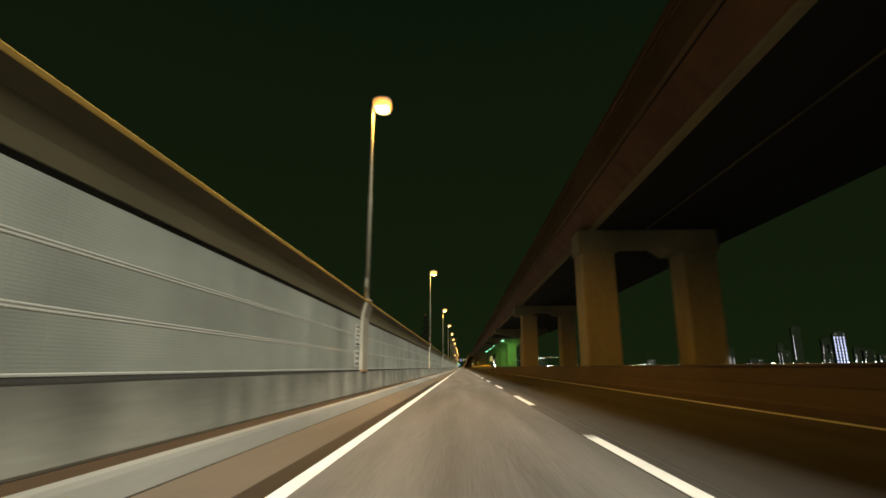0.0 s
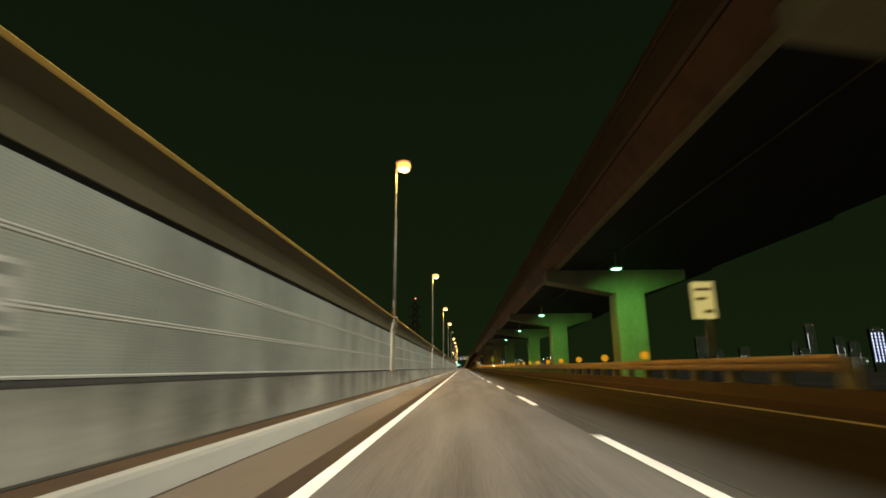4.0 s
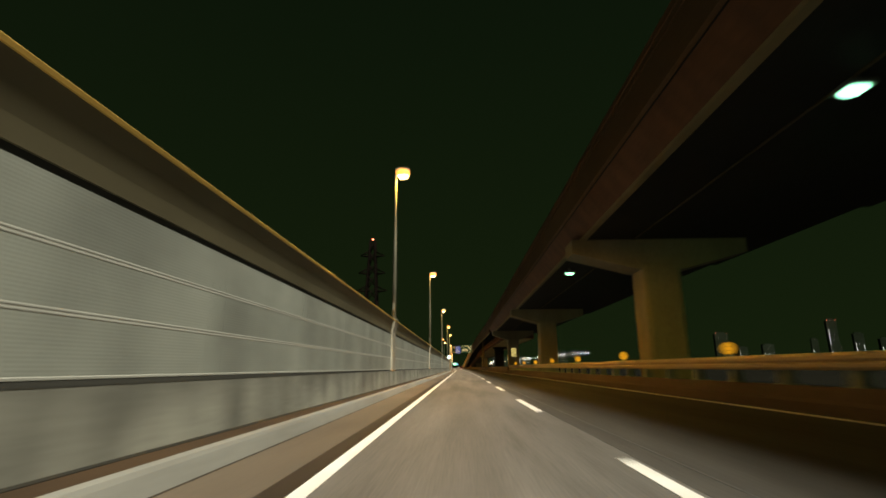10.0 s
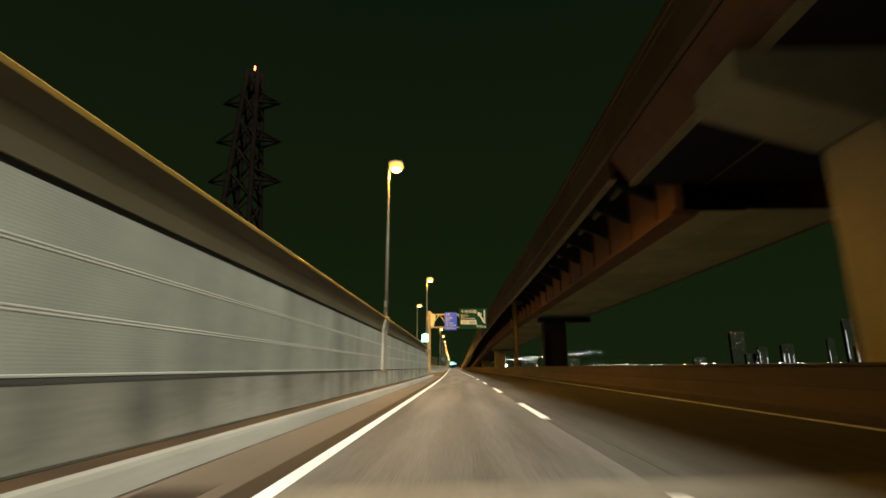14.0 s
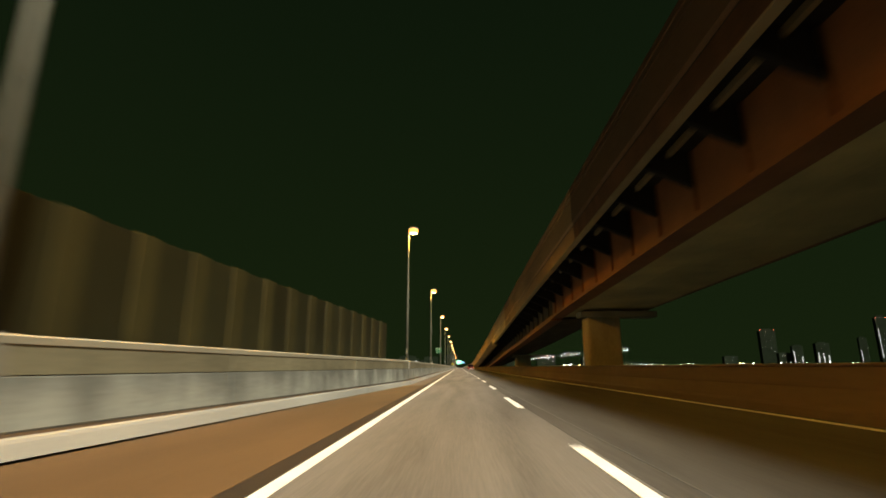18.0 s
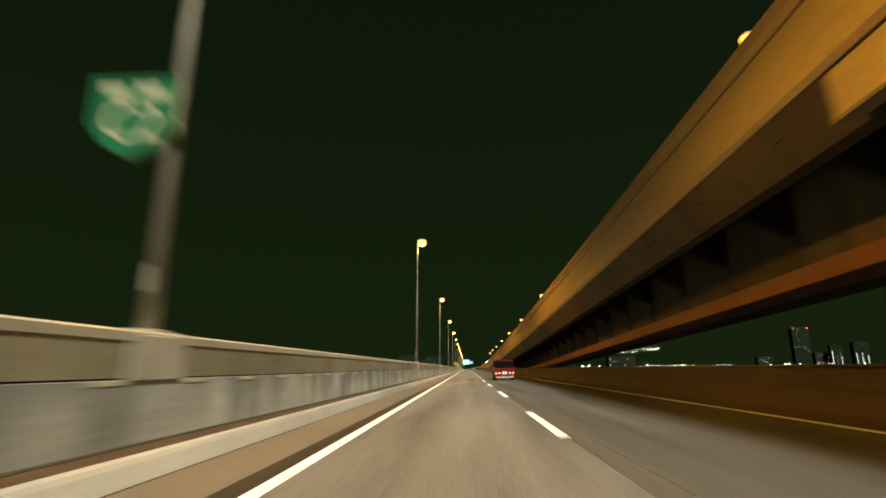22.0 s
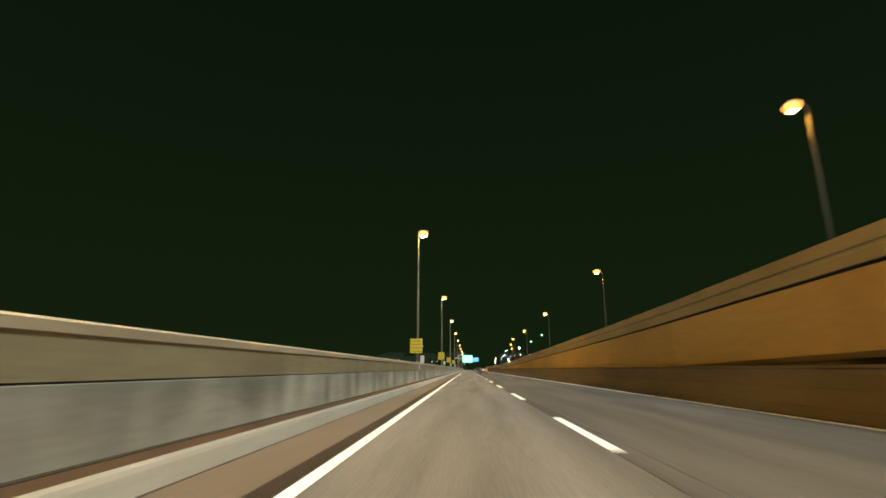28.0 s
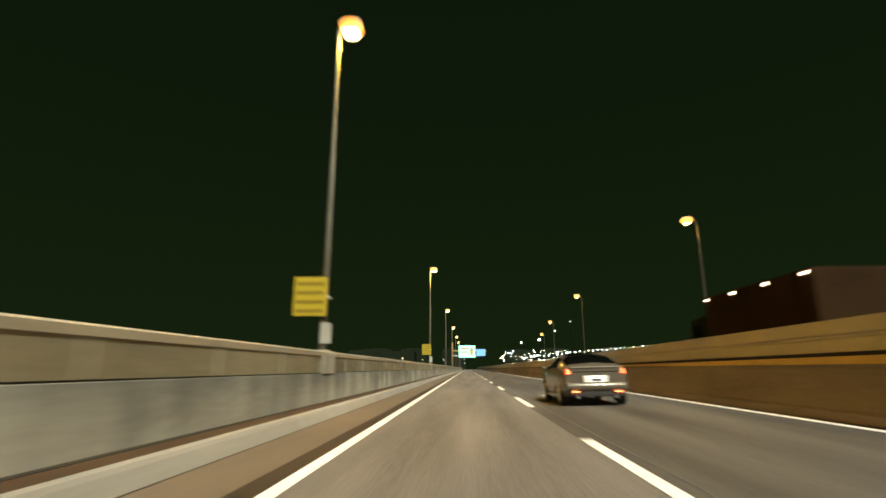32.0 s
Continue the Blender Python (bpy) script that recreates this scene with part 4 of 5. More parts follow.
for i in range(13):
    a, b_ = levels[i], levels[i + 1]
    cs = [(-1, -1), (1, -1), (1, 1), (-1, 1)]
    for q in range(4):
        (x0, y0), (x1, y1) = cs[q], cs[(q + 1) % 4]
        part("brace", tube([(x0 * pw(a), y0 * pw(a), a), (x1 * pw(b_), y1 * pw(b_), b_)], [0.19, 0.19], 5), M_PYLON, py)
        part("brace", tube([(x1 * pw(a), y1 * pw(a), a), (x0 * pw(b_), y0 * pw(b_), b_)], [0.19, 0.19], 5), M_PYLON, py)
for z, w in ((38.0, 5.5), (44.5, 5.0), (51.0, 4.5)):
    for sx in (-1, 1):
        bm = bmesh.new()
        for y in (-1, 1):
            tube([(sx * pw(z), y * pw(z), z), (sx * w, 0, z + 0.3)], [0.24, 0.14], 5, bm)
            tube([(sx * pw(z + 2), y * pw(z + 2), z + 2), (sx * w, 0, z + 0.3)], [0.2, 0.14], 5, bm)
        part("cross_arm", bm, M_PYLON, py)
part("beacon", ball(0.28, 0.28, 0.35, at=(0, 0, 57.5)), M_RED, py, "red warning beacon")

# ---- vehicles ----


def paint(name, col, rough=0.25, metal=0.3):
    m = mat(name, col, rough, metal, var=0.06, scale=1.0, fine=8, bump=0.0, spec=0.5)
    m.node_tree.nodes["Principled BSDF"].inputs["Coat Weight"].default_value = 0.6
    return m


M_CARRED = paint("red_car_paint", (0.095, 0.006, 0.003), 0.3, 0.0)
M_CARGREY = paint("warm_silver_paint", (0.12, 0.107, 0.087), 0.32, 0.35)
M_GLASS = mat("dark_car_glass", (0.005, 0.005, 0.006), 0.05, var=0.05, bump=0, spec=0.25)
M_TYRE = mat("tyre_rubber", (0.025, 0.024, 0.023), 0.8, var=0.2, scale=8, fine=40)
M_ALLOY = mat("alloy_wheel", (0.5, 0.46, 0.38), 0.35, 0.7, var=0.1, scale=6, bump=0)
M_TAIL = glow("lit_tail_lamp", (1.0, 0.16, 0.05), 1.6, (0.4, 0.02, 0.01))
M_TAILW = glow("bright_lamp_core", (1.0, 0.75, 0.45), 2.2)
M_REVERSE = mat("clear_lamp_lens", (0.75, 0.72, 0.68), 0.3, var=0.1, bump=0)
M_REFL = mat("red_reflector", (0.45, 0.03, 0.015), 0.2, var=0.1, bump=0)
# plate glow imitates the following car's headlights on the white
M_PLATE = glow("lit_number_plate", (1.0, 1.0, 0.95), 0.16, (0.8, 0.8, 0.78))
M_CHROME = mat("chrome_trim", (0.7, 0.7, 0.7), 0.12, 1.0, var=0.05, bump=0)


def shell(outline, hw, bevel=0.06, seg=3):
    """A side outline of (y, z) drawn out across the car, half as wide as hw(y, z) says."""
    b = bmesh.new()
    l = [b.verts.new((-hw(y, z), y, z)) for y, z in outline]
    r = [b.verts.new((hw(y, z), y, z)) for y, z in outline]
    k = len(outline)
    for i in range(k):
        b.faces.new((l[i], r[i], r[(i + 1) % k], l[(i + 1) % k]))
    b.faces.new(l[::-1])
    b.faces.new(r)
    bmesh.ops.recalc_face_normals(b, faces=b.faces[:])
    side = [e for e in b.edges if len({round(v.co.y, 4) for v in e.verts}) > 1 or len({round(v.co.z, 4) for v in e.verts}) > 1]
    bmesh.ops.bevel(b, geom=side, offset=bevel, segments=seg, affect="EDGES", profile=0.55)
    for f in b.faces:
        f.smooth = len(f.verts) == 4 and f.calc_area() < 0.6
    return b


def pane(corners, out, thick=0.02):
    """A slightly raised pane from its corners, pushed out by the vector."""
    b = bmesh.new()
    o = Vector(out)
    lo = [b.verts.new(Vector(c) - o * thick) for c in corners]
    hi = [b.verts.new(Vector(c) + o * 0.006) for c in corners]
    k = len(corners)
    for i in range(k):
        b.faces.new((lo[i], lo[(i + 1) % k], hi[(i + 1) % k], hi[i]))
    b.faces.new(lo[::-1])
    b.faces.new(hi)
    bmesh.ops.recalc_face_normals(b, faces=b.faces[:])
    return b


def wheels(e, track, ys, r, spokes):
    for y in ys:
        for sx in (-1, 1):
            m = Matrix.Translation((sx * track, y, r))
            w = part("wheel", disc(r, 0.2, 28, m=m @ SIDE, bevel=0.035), M_TYRE, e, "black tyre")
            part("rim", disc(r * 0.66, 0.02, 24, m=Matrix.Translation((sx * (track + 0.1), y, r)) @ SIDE, bevel=0.006), M_ALLOY, w, "pale alloy rim")
            for q in range(spokes):
                a = 2 * math.pi * q / spokes
                b = box(-0.012, 0.012, -0.03, 0.03, 0.05, r * 0.62, bevel=0.006)
                b.transform(Matrix.Translation((sx * (track + 0.117), y, r)) @ Matrix.Rotation(a, 4, "X"))
                part("spoke", b, M_ALLOY, w)
            part("hub", disc(0.05, 0.03, 12, m=Matrix.Translation((sx * (track + 0.12), y, r)) @ SIDE), M_CHROME, w)
            arch = bmesh.new()
            pts = [(sx * (track + 0.085), y + (r + 0.07) * math.cos(a), r + (r + 0.07) * math.sin(a)) for a in [math.pi * i / 12 for i in range(13)]]
            tube(pts, [0.035] * 13, 6, arch)
            yield pts, arch, m, sx


def red_van(m):
    e = thing("red_minivan", "boxy red minivan with dark windows and lit tail lamps", "car", m=m)
    hw = lambda y, z: (0.83 if z < 1.0 else 0.83 - 0.1 * (z - 1.0) / 0.65) - (0.1 if y > 3.5 else 0.0)
    part("body", shell([(0.1, 0.27), (0.0, 0.36), (-0.03, 0.6), (0.0, 0.92), (0.05, 1.45), (0.13, 1.6), (0.5, 1.655), (1.6, 1.67), (2.45, 1.63), (2.72, 1.52), (3.02, 1.06), (3.6, 0.98), (3.72, 0.85), (3.75, 0.4), (3.6, 0.24), (2.0, 0.22)], hw, 0.05), M_CARRED, e)
    part("rear_window", pane([(-0.79, 0.005, 0.98), (0.79, 0.005, 0.98), (0.735, 0.06, 1.55), (-0.735, 0.06, 1.55)], (0, -1, 0.1), 0.03), M_GLASS, e)
    for sx in (-1, 1):
        x0, x1 = sx * 0.822, sx * 0.752
        part("side_window", pane([(x0, 0.18, 1.05), (x0, 1.5, 1.05), (x1, 1.5, 1.52), (x1, 0.24, 1.52)], (sx, 0, 0.15)), M_GLASS, e)
        part("side_window", pane([(x0, 1.58, 1.05), (x0, 2.05, 1.05), (x1, 2.05, 1.52), (x1, 1.58, 1.52)], (sx, 0, 0.15)), M_GLASS, e)
        part("front_side_window", pane([(x0, 2.14, 1.05), (x0, 2.85, 1.05), (x1, 2.6, 1.52), (x1, 2.14, 1.52)], (sx, 0, 0.15)), M_GLASS, e)
        part("mirror", ball(0.06, 0.1, 0.09, at=(sx * 0.94, 2.72, 1.08)), M_CARRED, e)
        part("door_handle", box(sx * 0.83 - 0.015, sx * 0.83 + 0.02, 1.75, 1.93, 0.9, 0.935, bevel=0.008), M_CARRED, e)
        part("door_seam", box(sx * 0.831 - 0.004, sx * 0.831 + 0.004, 1.52, 1.535, 0.35, 1.03), M_BLACK, e)
        part("door_seam", box(sx * 0.831 - 0.004, sx * 0.831 + 0.004, 2.09, 2.105, 0.35, 1.03), M_BLACK, e)
        t = part("tail_lamp", box(sx * 0.69 - 0.12, sx * 0.69 + 0.12, -0.055, 0.02, 0.52, 0.64, bevel=0.02), M_REFL, e, "red tail lamp")
        part("lit_bulb", box(sx * 0.7 - 0.06, sx * 0.7 + 0.06, -0.065, -0.045, 0.54, 0.62, bevel=0.015), M_TAIL, t)
        part("reverse_lamp", box(sx * 0.44 - 0.1, sx * 0.44 + 0.1, -0.05, 0.0, 0.53, 0.62, bevel=0.015), M_REVERSE, e)
        part("headlamp", ball(0.14, 0.08, 0.1, at=(sx * 0.58, 3.68, 0.76)), M_CHROME, e)
        part("mud_flap", box(sx * 0.72 - 0.1, sx * 0.72 + 0.1, 0.33, 0.35, 0.12, 0.34), M_BLACK, e)
    part("windscreen", pane([(-0.7, 2.99, 1.1), (0.7, 2.99, 1.1), (0.66, 2.76, 1.46), (-0.66, 2.76, 1.46)], (0, 0.84, 0.54)), M_GLASS, e)
    part("rear_bumper", box(-0.8, 0.8, -0.075, 0.05, 0.29, 0.5, bevel=0.045), M_CARRED, e)
    pl = part("number_plate", box(-0.17, 0.17, -0.095, -0.07, 0.5, 0.67, bevel=0.008), M_PLATE, e, "pale number plate, glowing as if in headlights")
    bars([(-0.13, 0.13, 0.53, 0.6), (-0.07, 0.07, 0.62, 0.645)], M_SIGNK, pl, -0.094)
    part("lower_valance", box(-0.74, 0.74, -0.06, 0.06, 0.2, 0.285, bevel=0.02), M_STEEL, e, "pale lower valance")
    part("emblem", disc(0.04, 0.015, 16, m=Matrix.Translation((0, -0.02, 0.9)) @ FLAT), M_CHROME, e)
    part("badge", box(-0.68, -0.55, -0.025, -0.005, 0.8, 0.83), M_CHROME, e)
    part("exhaust_pipe", tube([(-0.42, -0.06, 0.26), (-0.42, 0.3, 0.26)], [0.04, 0.04], 12), M_CHROME, e)
    part("wiper", tube([(0.0, -0.02, 1.02), (0.38, -0.01, 1.1)], [0.012, 0.008], 6), M_BLACK, e)
    for pts, arch, mm, sx in wheels(e, 0.74, (0.62, 3.15), 0.31, 6):
        part("wheel_arch", arch, M_CARRED, e)
        part("wheel_well", disc(0.355, 0.03, 24, m=Matrix.Translation((sx * 0.822, mm.translation.y, 0.33)) @ SIDE), M_BLACK, e)
    return e


def grey_coupe(m):
    e = thing("silver_hatchback", "warm silver hatchback coupe with lit tail lamps", "car", m=m)

    # half outlines from sill to roof line, station by station from the tail forwards
    cuts = [(0.0, [(0.66, 0.3), (0.79, 0.5), (0.77, 0.78), (0.7, 0.9), (0.6, 0.95), (0, 0.97)]),
            (0.14, [(0.76, 0.24), (0.85, 0.5), (0.84, 0.82), (0.75, 0.99), (0.6, 1.05), (0, 1.09)]),
            (0.6, [(0.81, 0.2), (0.87, 0.5), (0.87, 0.87), (0.74, 1.08), (0.58, 1.2), (0, 1.25)]),
            (1.2, [(0.82, 0.2), (0.87, 0.5), (0.87, 0.89), (0.72, 1.15), (0.55, 1.32), (0, 1.365)]),
            (1.8, [(0.82, 0.2), (0.87, 0.5), (0.87, 0.89), (0.71, 1.18), (0.55, 1.355), (0, 1.395)]),
            (2.3, [(0.82, 0.2), (0.87, 0.5), (0.87, 0.88), (0.73, 1.11), (0.57, 1.28), (0, 1.325)]),
            (2.9, [(0.82, 0.2), (0.87, 0.5), (0.86, 0.86), (0.78, 0.94), (0.62, 0.98), (0, 1.02)]),
            (3.6, [(0.78, 0.2), (0.83, 0.5), (0.81, 0.76), (0.72, 0.83), (0.55, 0.86), (0, 0.885)]),
            (4.03, [(0.62, 0.24), (0.7, 0.42), (0.68, 0.56), (0.58, 0.62), (0.45, 0.645), (0, 0.66)])]

    def at(y, k, sx=1, out=0.0):
        """Point of the body's skin at station y, k points up from the sill."""
        for (y0, a), (y1, b) in zip(cuts, cuts[1:]):
            if y <= y1:
                break
        f, i = (y - y0) / (y1 - y0), min(4, int(k))
        g = k - i
        p = [a[i][c] * (1 - f) * (1 - g) + b[i][c] * f * (1 - g) + a[i + 1][c] * (1 - f) * g + b[i + 1][c] * f * g for c in (0, 1)]
        n = Vector((p[0], 0, p[1] - 0.55)).normalized() * out
        return Vector((sx * (p[0] + n.x), y, p[1] + n.z))

    def sheet(ys, ks, sides=(1,), out=0.0):
        """A grid of the skin; both sides are joined over the roof's middle."""
        b = bmesh.new()
        line = [(k, sx) for sx in sides for k in (ks if sx == sides[0] else ks[::-1][1:])]
        rows = [[b.verts.new(at(y, k, sx, out)) for k, sx in line] for y in ys]
        for u, v in zip(rows, rows[1:]):
            for i in range(len(line) - 1):
                b.faces.new((u[i], u[i + 1], v[i + 1], v[i])).smooth = True
        return b, rows

    fine = sorted({c[0] for c in cuts} | {0.05, 0.35, 0.9, 1.5, 2.05, 2.6, 3.25, 3.85})
    half = [0, 0.5, 1, 1.5, 2, 2.5, 3, 3.5, 4, 4.5, 5]
    b, rows = sheet(fine, half, (1, -1))
    b.faces.new(rows[0])
    b.faces.new(rows[-1])
    for u, v in zip(rows, rows[1:]):
        b.faces.new((u[0], v[0], v[-1], u[-1]))
    bmesh.ops.recalc_face_normals(b, faces=b.faces[:])
    part("body", b, M_CARGREY, e)

    def glazing(name, ys, ks, sides=(1,), label=""):
        b, _ = sheet(ys, ks, sides, 0.012)
        r = bmesh.ops.solidify(b, geom=b.faces[:], thickness=0.03)
        bmesh.ops.recalc_face_normals(b, faces=b.faces[:])
        part(name, b, M_GLASS, e, label)

    glazing("hatch_glass", [0.18, 0.4, 0.65, 0.95], [3.35, 3.7, 4, 4.5, 5], (1, -1), "dark sloping rear window")
    glazing("roof_panel", [0.97, 1.25, 1.6, 1.95], [3.9, 4.2, 4.6, 5], (1, -1), "dark roof panel")
    part("rear_window", pane([(-0.6, 0.0, 0.86), (0.6, 0.0, 0.86), (0.57, 0.035, 0.955), (-0.57, 0.035, 0.955)], (0, -1, 0.2)), M_GLASS, e, "low upright rear pane")
    part("spoiler_bar", box(-0.66, 0.66, -0.02, 0.16, 0.965, 1.0, bevel=0.014), M_CARGREY, e)
    for sx in (-1, 1):
        glazing("side_window", [1.05, 1.35, 1.7], [2.35, 2.7, 3, 3.55], (sx,))
        glazing("front_side_window", [1.75, 2.1, 2.45, 2.7], [2.3, 2.6, 3, 3.5], (sx,))
        part("mirror", ball(0.08, 0.08, 0.06, at=(sx * 0.95, 2.6, 0.98)), M_CARGREY, e)
        part("door_handle", box(sx * 0.868 - 0.015, sx * 0.868 + 0.02, 1.45, 1.62, 0.8, 0.83, bevel=0.008), M_CARGREY, e)
        part("door_seam", box(sx * 0.868 - 0.004, sx * 0.868 + 0.004, 1.36, 1.375, 0.32, 0.88), M_BLACK, e)
        part("sill", box(sx * 0.84 - 0.03, sx * 0.84 + 0.03, 1.15, 2.8, 0.17, 0.26, bevel=0.02), M_CARGREY, e)
        t = part("tail_lamp", pane([(sx * 0.6, -0.005, 0.8), (sx * 0.8, 0.03, 0.8), (sx * 0.76, 0.14, 0.97), (sx * 0.66, 0.03, 0.95)][::sx], (sx * 0.3, -0.9, 0.2), 0.06), M_REFL, e, "red tail lamp")
        for q in range(3):
            part("light_bar", box(sx * 0.715 - 0.05 + 0.01 * q, sx * 0.715 + 0.05 - 0.01 * q, -0.035 + 0.02 * q, 0.05, 0.83 + q * 0.042, 0.852 + q * 0.042, bevel=0.005), M_TAIL, t)
        # no lamp: its glow is the reflection, made emissive
        part("bumper_reflector", box(sx * 0.55 - 0.09, sx * 0.55 + 0.09, -0.075, -0.04, 0.35, 0.38, bevel=0.01), M_TAIL, e)
        part("headlamp", ball(0.16, 0.1, 0.08, at=(sx * 0.56, 3.86, 0.6)), M_CHROME, e)
        part("exhaust_pipe", tube([(sx * 0.5, -0.05, 0.23), (sx * 0.5, 0.3, 0.23)], [0.035, 0.035], 12), M_CHROME, e)
    glazing("windscreen", [2.28, 2.5, 2.7, 2.86], [3.6, 4, 4.5, 5], (1, -1))
    part("rear_bumper", shell([(-0.06, 0.4), (-0.05, 0.58), (0.1, 0.62), (0.3, 0.6), (0.3, 0.36)], lambda y, z: 0.79 + 0.22 * y, 0.03), M_CARGREY, e)
    part("diffuser", box(-0.62, 0.62, -0.03, 0.15, 0.24, 0.38, bevel=0.03), M_BLACK, e)
    part("plate_recess", box(-0.32, 0.32, -0.04, 0.03, 0.6, 0.77, bevel=0.02), M_REVERSE, e, "pale recess round the number plate")
    pl = part("number_plate", box(-0.17, 0.17, -0.065, -0.035, 0.61, 0.765, bevel=0.008), M_PLATE, e, "pale number plate, glowing as if in headlights")
    bars([(-0.13, 0.13, 0.63, 0.69), (-0.07, 0.07, 0.715, 0.74)], M_SIGNK, pl, -0.064)
    part("emblem", disc(0.04, 0.015, 16, m=Matrix.Translation((0, -0.006, 0.82)) @ FLAT), M_CHROME, e)
    part("aerial", box(-0.02, 0.02, 1.0, 1.12, 1.34, 1.42, bevel=0.01), M_BLACK, e)
    for pts, arch, mm, sx in wheels(e, 0.765, (0.72, 3.16), 0.315, 10):
        part("wheel_arch", arch, M_CARGREY, e)
        part("wheel_well", disc(0.36, 0.03, 24, m=Matrix.Translation((sx * 0.852, mm.translation.y, 0.335)) @ SIDE), M_BLACK, e)
    for x in (-0.58, 0.58):
        l = new("headlight", bpy.data.lights.new("headlight", "SPOT"))
        l.data.energy, l.data.color, l.data.spot_size, l.data.spot_blend, l.data.shadow_soft_size = 260.0, (1.0, 0.97, 0.9), radians(60), 0.8, 0.06
        l.matrix_world = m @ look((x, 4.15, 0.64), (x, 14.0, 0.0))
    return e


LEAN = Matrix.Rotation(-math.atan(FALL), 4, "Y")
red_van(F(625.4, 5.05, road_z(5.05) + 0.012) @ LEAN)
grey_coupe(F(846.9, 5.15, road_z(5.15) + 0.012) @ LEAN)

M_TOWER = mat("dark_tower_wall", (0.012, 0.017, 0.011), 0.9, var=0.25, scale=0.05, fine=0.6, bump=0, spec=0.0)

# box truck on the ramp
M_BOX = mat("rust_brown_container", (0.022, 0.011, 0.004), 0.75, var=0.35, scale=0.6, fine=8, spec=0.08)
tk = thing("box_truck", "dark rust-brown box truck standing on the ramp with lit side lamps", "truck", m=F(848.5, 1.6 + 11.8, 0.45))
part("cargo_box", box(-1.2, 1.2, 0, 7.0, 1.0, 3.6, bevel=0.04), M_BOX, tk)
for k in range(12):
    part("box_rib", box(-1.23, -1.19, 0.4 + k * 0.56, 0.48 + k * 0.56, 1.05, 3.55), M_BOX, tk)
part("chassis", box(-0.5, 0.5, 0.1, 8.6, 0.7, 1.0), M_BLACK, tk)
part("cab", shell([(7.15, 0.6), (7.15, 2.7), (7.5, 2.85), (8.7, 2.75), (8.95, 1.7), (9.0, 0.6)], lambda y, z: 1.15, 0.08), M_TOWER, tk)
part("side_window", pane([(-1.15, 7.7, 1.8), (-1.15, 8.7, 1.7), (-1.15, 8.55, 2.5), (-1.15, 7.7, 2.5)], (-1, 0, 0)), M_GLASS, tk)
for y in (1.2, 2.3, 7.9):
    for sx in (-1, 1):
        part("wheel", disc(0.5, 0.3, 24, m=Matrix.Translation((sx * 1.0, y, 0.5)) @ SIDE, bevel=0.05), M_TYRE, tk)
for y in (0.3, 2.4, 4.6, 6.7):
    part("side_lamp", box(-1.26, -1.2, y - 0.09, y + 0.09, 3.42, 3.5, bevel=0.01), M_TAILW, tk)

# ---- far city ----
M_WINW = glow("white_lit_window", (0.9, 0.95, 1.0), 0.32)
M_STRIP = glow("white_lit_stairwell", (0.9, 0.95, 1.0), 0.26)
M_WINB = glow("blue_lit_strip", (0.5, 0.6, 1.0), 0.4)
M_WINY = glow("amber_lit_window", (1.0, 0.7, 0.35), 0.2)
M_STAR = glow("far_lamp_white", (0.85, 1.0, 0.92), 4.0)
M_STARY = glow("far_lamp_amber", (1.0, 0.72, 0.35), 2.4)
random.seed(11)


def tower(s, L, height, width, lit, strips=0, beacon=False, label="distant dark high-rise with lit windows across the river"):
    """A building at s along and L to the right of the road, its top height metres above the carriageway."""
    e = thing("high_rise", label, "building", "high-rises on the skyline", m=Matrix.Translation((L, s, -10)) @ Matrix.Rotation(-math.atan2(L, s - 300) * 0.6, 4, "Z"))
    h = height + 10
    part("wall", box(-width / 2, width / 2, 0, width * 0.8, 0, h, bevel=width * 0.01), M_TOWER, e)
    part("roof", box(-width * 0.3, width * 0.3, width * 0.2, width * 0.6, h, h + height * 0.05), M_TOWER, e)
    if strips:
        for k in range(strips):
            x = -width * 0.36 + k * width * 0.72 / max(1, strips - 1)
            top = 0.97 if strips > 3 else random.uniform(0.62, 0.92)
            half, storeys = width * (0.04 if strips > 3 else 0.02), max(4, int(h / 6.5))
            for r in range(int(storeys * 0.25), int(storeys * top)):
                z = r * h / storeys
                part("stairwell_window", box(x - half, x + half, -0.25, 0.1, z, z + h / storeys * 0.6), M_WINB if strips > 3 else M_STRIP, e)
    cols, rows = 9, max(4, int(h / 3.6))
    cells = [(c, r) for c in range(cols) for r in range(int(rows * 0.35), rows)]
    for c, r in random.sample(cells, min(lit + 2, len(cells))):
        x, z = -width * 0.44 + c * width * 0.11, r * h / rows
        part("window", box(x - width * 0.012, x + width * 0.012, -0.2, 0.1, z, z + h / rows * 0.25), random.choice((M_WINW, M_WINW, M_WINY)), e)
    if beacon:
        for x in (-width * 0.42, width * 0.42):
            part("beacon", ball(0.9, 0.9, 0.9, at=(x, 1, h + 1.2), seg=8), M_RED, e, "red warning beacon")
    return e


tower(1187, 862, 78, 24, 8, 4)
tower(1240, 700, 20, 30, 4, 1)
tower(2010, 885, 106, 40, 8, 0, True)
tower(2582, 1669, 195, 38, 7, 1, True)
tower(1877, 880, 56, 24, 3, 2)
tower(2016, 1040, 69, 34, 4, 3)
tower(2580, 1582, 114, 26, 4, 1)
tower(3000, 2100, 160, 44, 8, 2)
for s, L, h, w_ in ((1560, 1090, 38, 24), (1480, 1150, 48, 26), (1420, 1260, 44, 30), (1700, 1290, 62, 26),
                    (1250, 1010, 30, 26), (1300, 1120, 40, 24), (1180, 1190, 46, 26), (1900, 1180, 60, 30), (2100, 1500, 90, 34), (1750, 640, 26, 30), (1900, 860, 38, 30)):
    tower(s, L, h, w_, 5, random.choice((0, 1, 1, 2)))
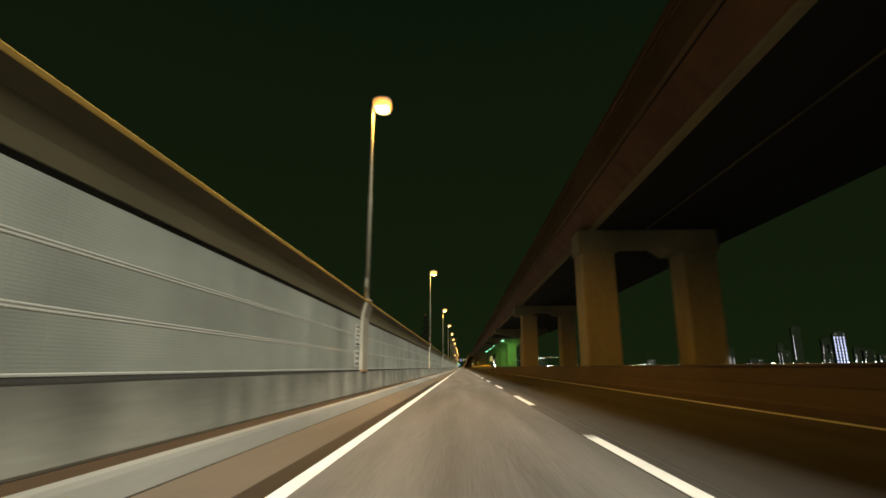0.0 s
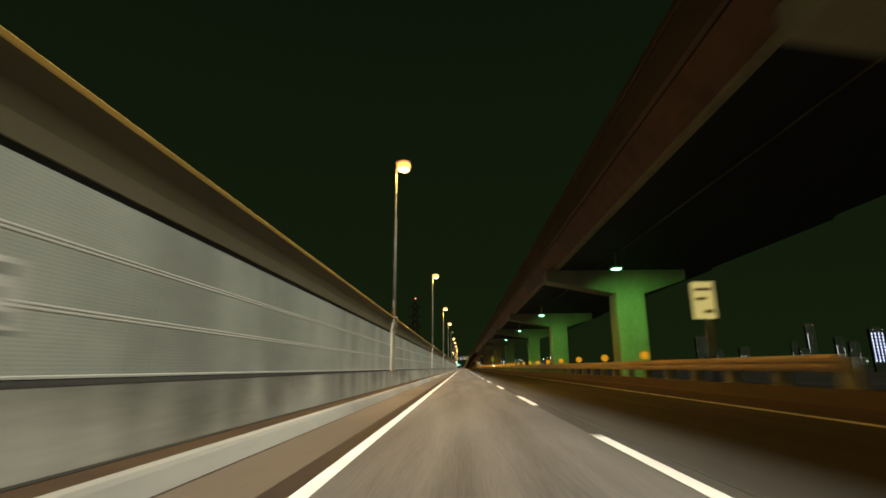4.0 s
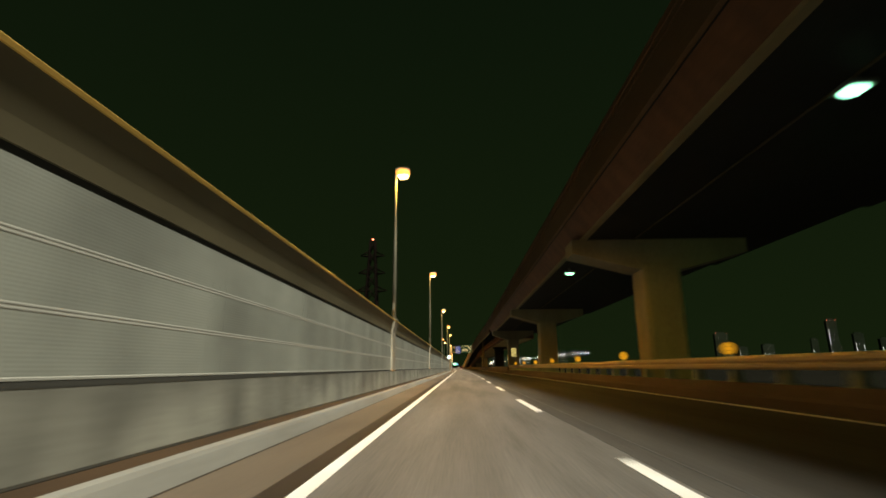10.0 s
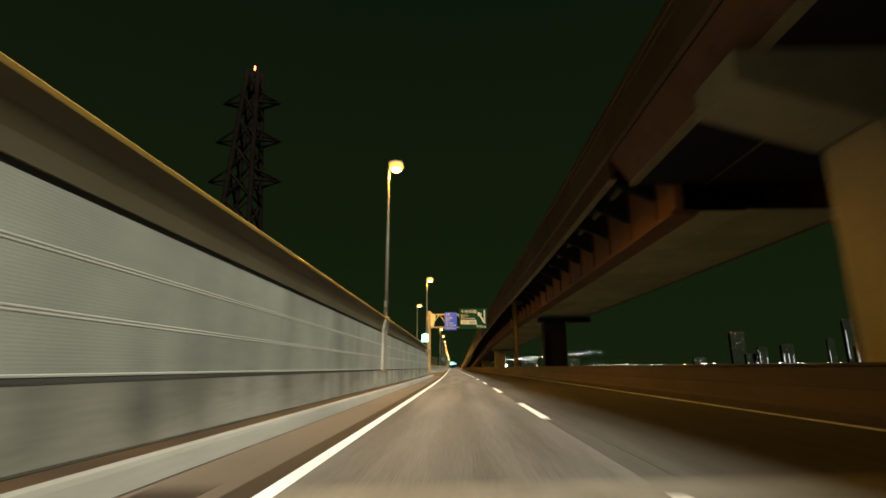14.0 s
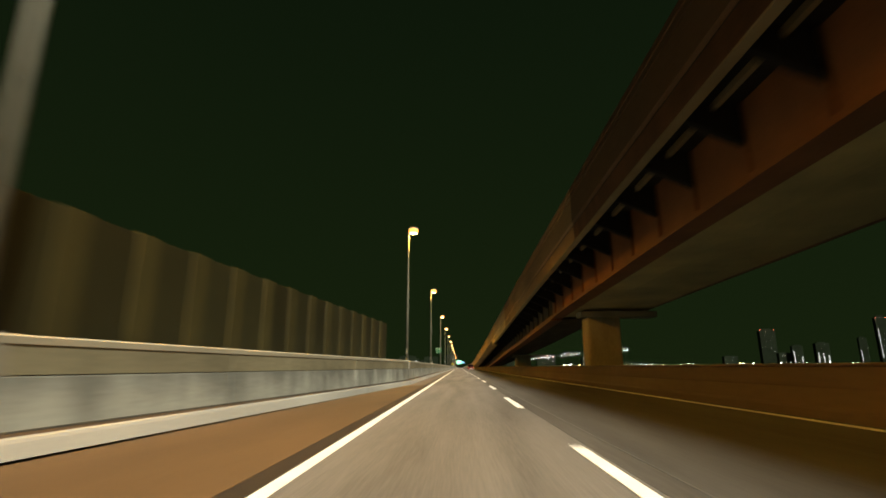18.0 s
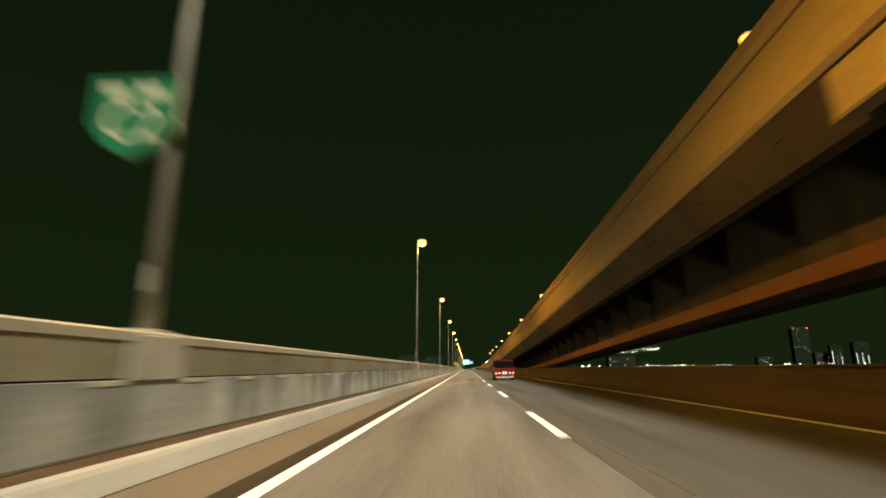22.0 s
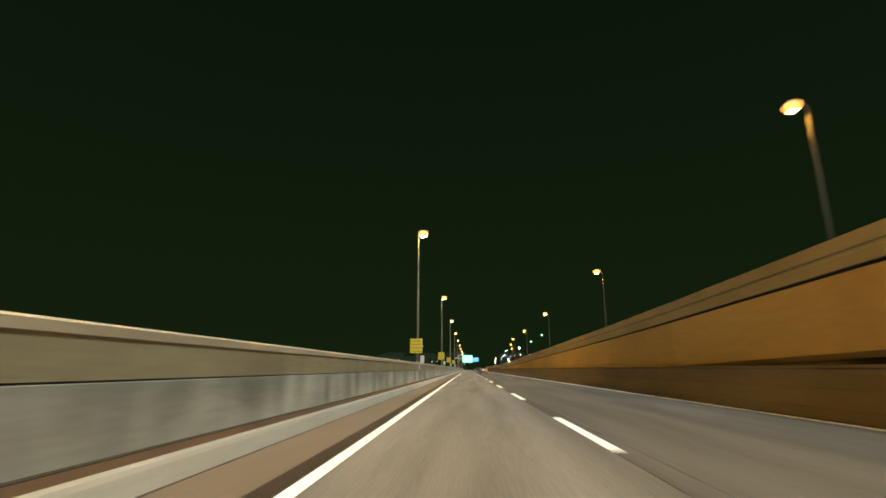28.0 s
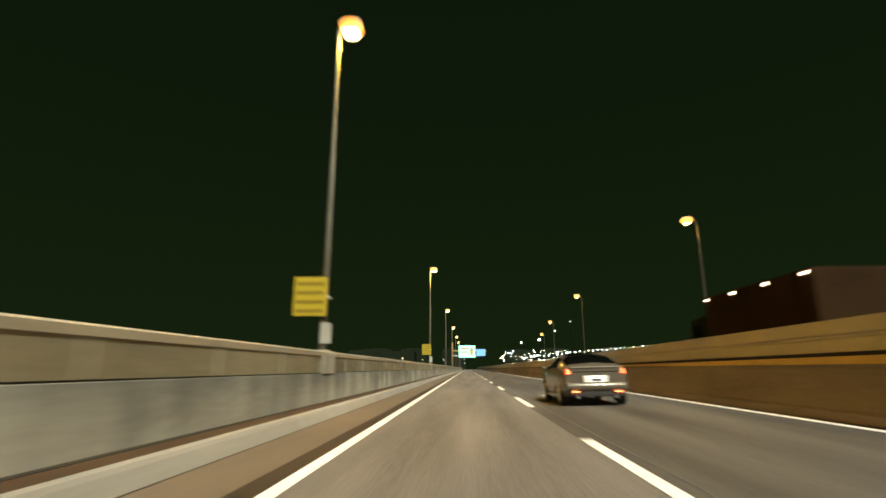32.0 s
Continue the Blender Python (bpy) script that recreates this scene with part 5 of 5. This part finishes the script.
# blocks beside the far end of the road
for s, L, h, w_, n in ((1080, -46, 9, 20, 2), (1150, -75, 12, 22, 2), (1210, -52, 15, 20, 3), (1290, -95, 18, 26, 3), (1340, -60, 17, 22, 3), (1120, -120, 11, 30, 2), (1400, -30, 22, 26, 8),
                       (1380, 40, 20, 30, 9), (1450, 90, 24, 34, 8), (1330, 130, 20, 30, 8), (1260, 190, 16, 34, 7)):
    tower(s, L, h, w_, n, 0, False, "dark mid-rise block with a few lit windows")

def far_lamp(s, L, z, amber=False, r=0.45):
    key = ("far", amber, r)
    m = Matrix.Translation((L, s, -10))
    e = thing("distant_lamp", "distant amber street lamp, a point of light" if amber else "distant white street lamp, a point of light", "street lamp", "distant street lamps", m=m)
    piece(("farpole",), "pole", lambda: tube([(0, 0, 0), (0, 0, 9.0)], [0.15, 0.1], 5), M_PYLON, Matrix.Diagonal((1, 1, (z + 10) / 9.0, 1)), e)
    piece(key, "lamp_head", lambda: ball(r, r, r, seg=8), M_STARY if amber else M_STAR, Matrix.Translation((0, 0, z + 10)), e)


for k in range(92):          # far bank, beyond the viaduct
    u = k / 91
    s = 1650 - 550 * u + random.uniform(-40, 40)
    far_lamp(s, 190 + 780 * u + random.uniform(-14, 14), random.uniform(2.5, 6.5) + 9 * u * u, k % 4 == 0, random.choice((0.4, 0.5, 0.65, 0.85)))
for k in range(104):         # curving road of lights past the end, on both its sides
    u = (k // 2) / 51
    d = 300 + 220 * u
    far_lamp(833 + d, (0.07 + 0.45 * u) * d, 1.0 + (0.02 + 0.045 * u - 0.008 * u * u) * d - 2.6 * (k % 2) + random.uniform(-0.4, 0.4), k % 5 == 0, random.choice((0.2, 0.27, 0.36)))
for k in range(96):          # bright cluster round the junction
    d = random.uniform(250, 450)
    far_lamp(833 + d, random.uniform(0.03, 0.17) * d, 1.0 + random.uniform(0.006, 0.034) * d, k % 4 == 0, random.choice((0.11, 0.16, 0.26)))
for L, z, r in ((26, 15.0, 0.5), (17, 13.5, 0.26), (34, 19.5, 0.24), (42, 24.0, 0.26)):
    far_lamp(1090, L, z, False, r)
far_lamp(1264, 81, 4.0, False, 1.7)
far_lamp(1036, 57, 2.6, False, 0.9)

# lit direction sign far ahead
M_LITSIGN = glow("lit_green_sign", (0.3, 0.95, 0.7), 0.4, (0.05, 0.4, 0.25))
M_LITBLUE = glow("lit_blue_sign", (0.3, 0.65, 0.95), 0.12, (0.05, 0.2, 0.5))
fs = thing("far_direction_sign", "lit green and blue direction signs on a far gantry", "road sign", m=F(975, 1.6, 0))
part("leg", box(-4.2, -3.8, -0.2, 0.2, -0.5, 8.0, bevel=0.03), M_GANTRY, fs)
part("beam", box(-4.0, 5.5, 0.15, 0.4, 5.6, 6.0, bevel=0.03), M_GANTRY, fs)
part("green_panel", box(-2.2, 2.4, -0.1, 0.05, 4.0, 7.2, bevel=0.03), M_LITSIGN, fs)
part("blue_panel", box(2.7, 5.2, -0.1, 0.05, 4.4, 6.2, bevel=0.03), M_LITBLUE, fs)
bars([(-1.9, 0.6, 6.1, 6.7), (-1.9, 0.2, 5.2, 5.7), (0.9, 1.9, 4.6, 6.6)], M_WHITE, fs, -0.1)
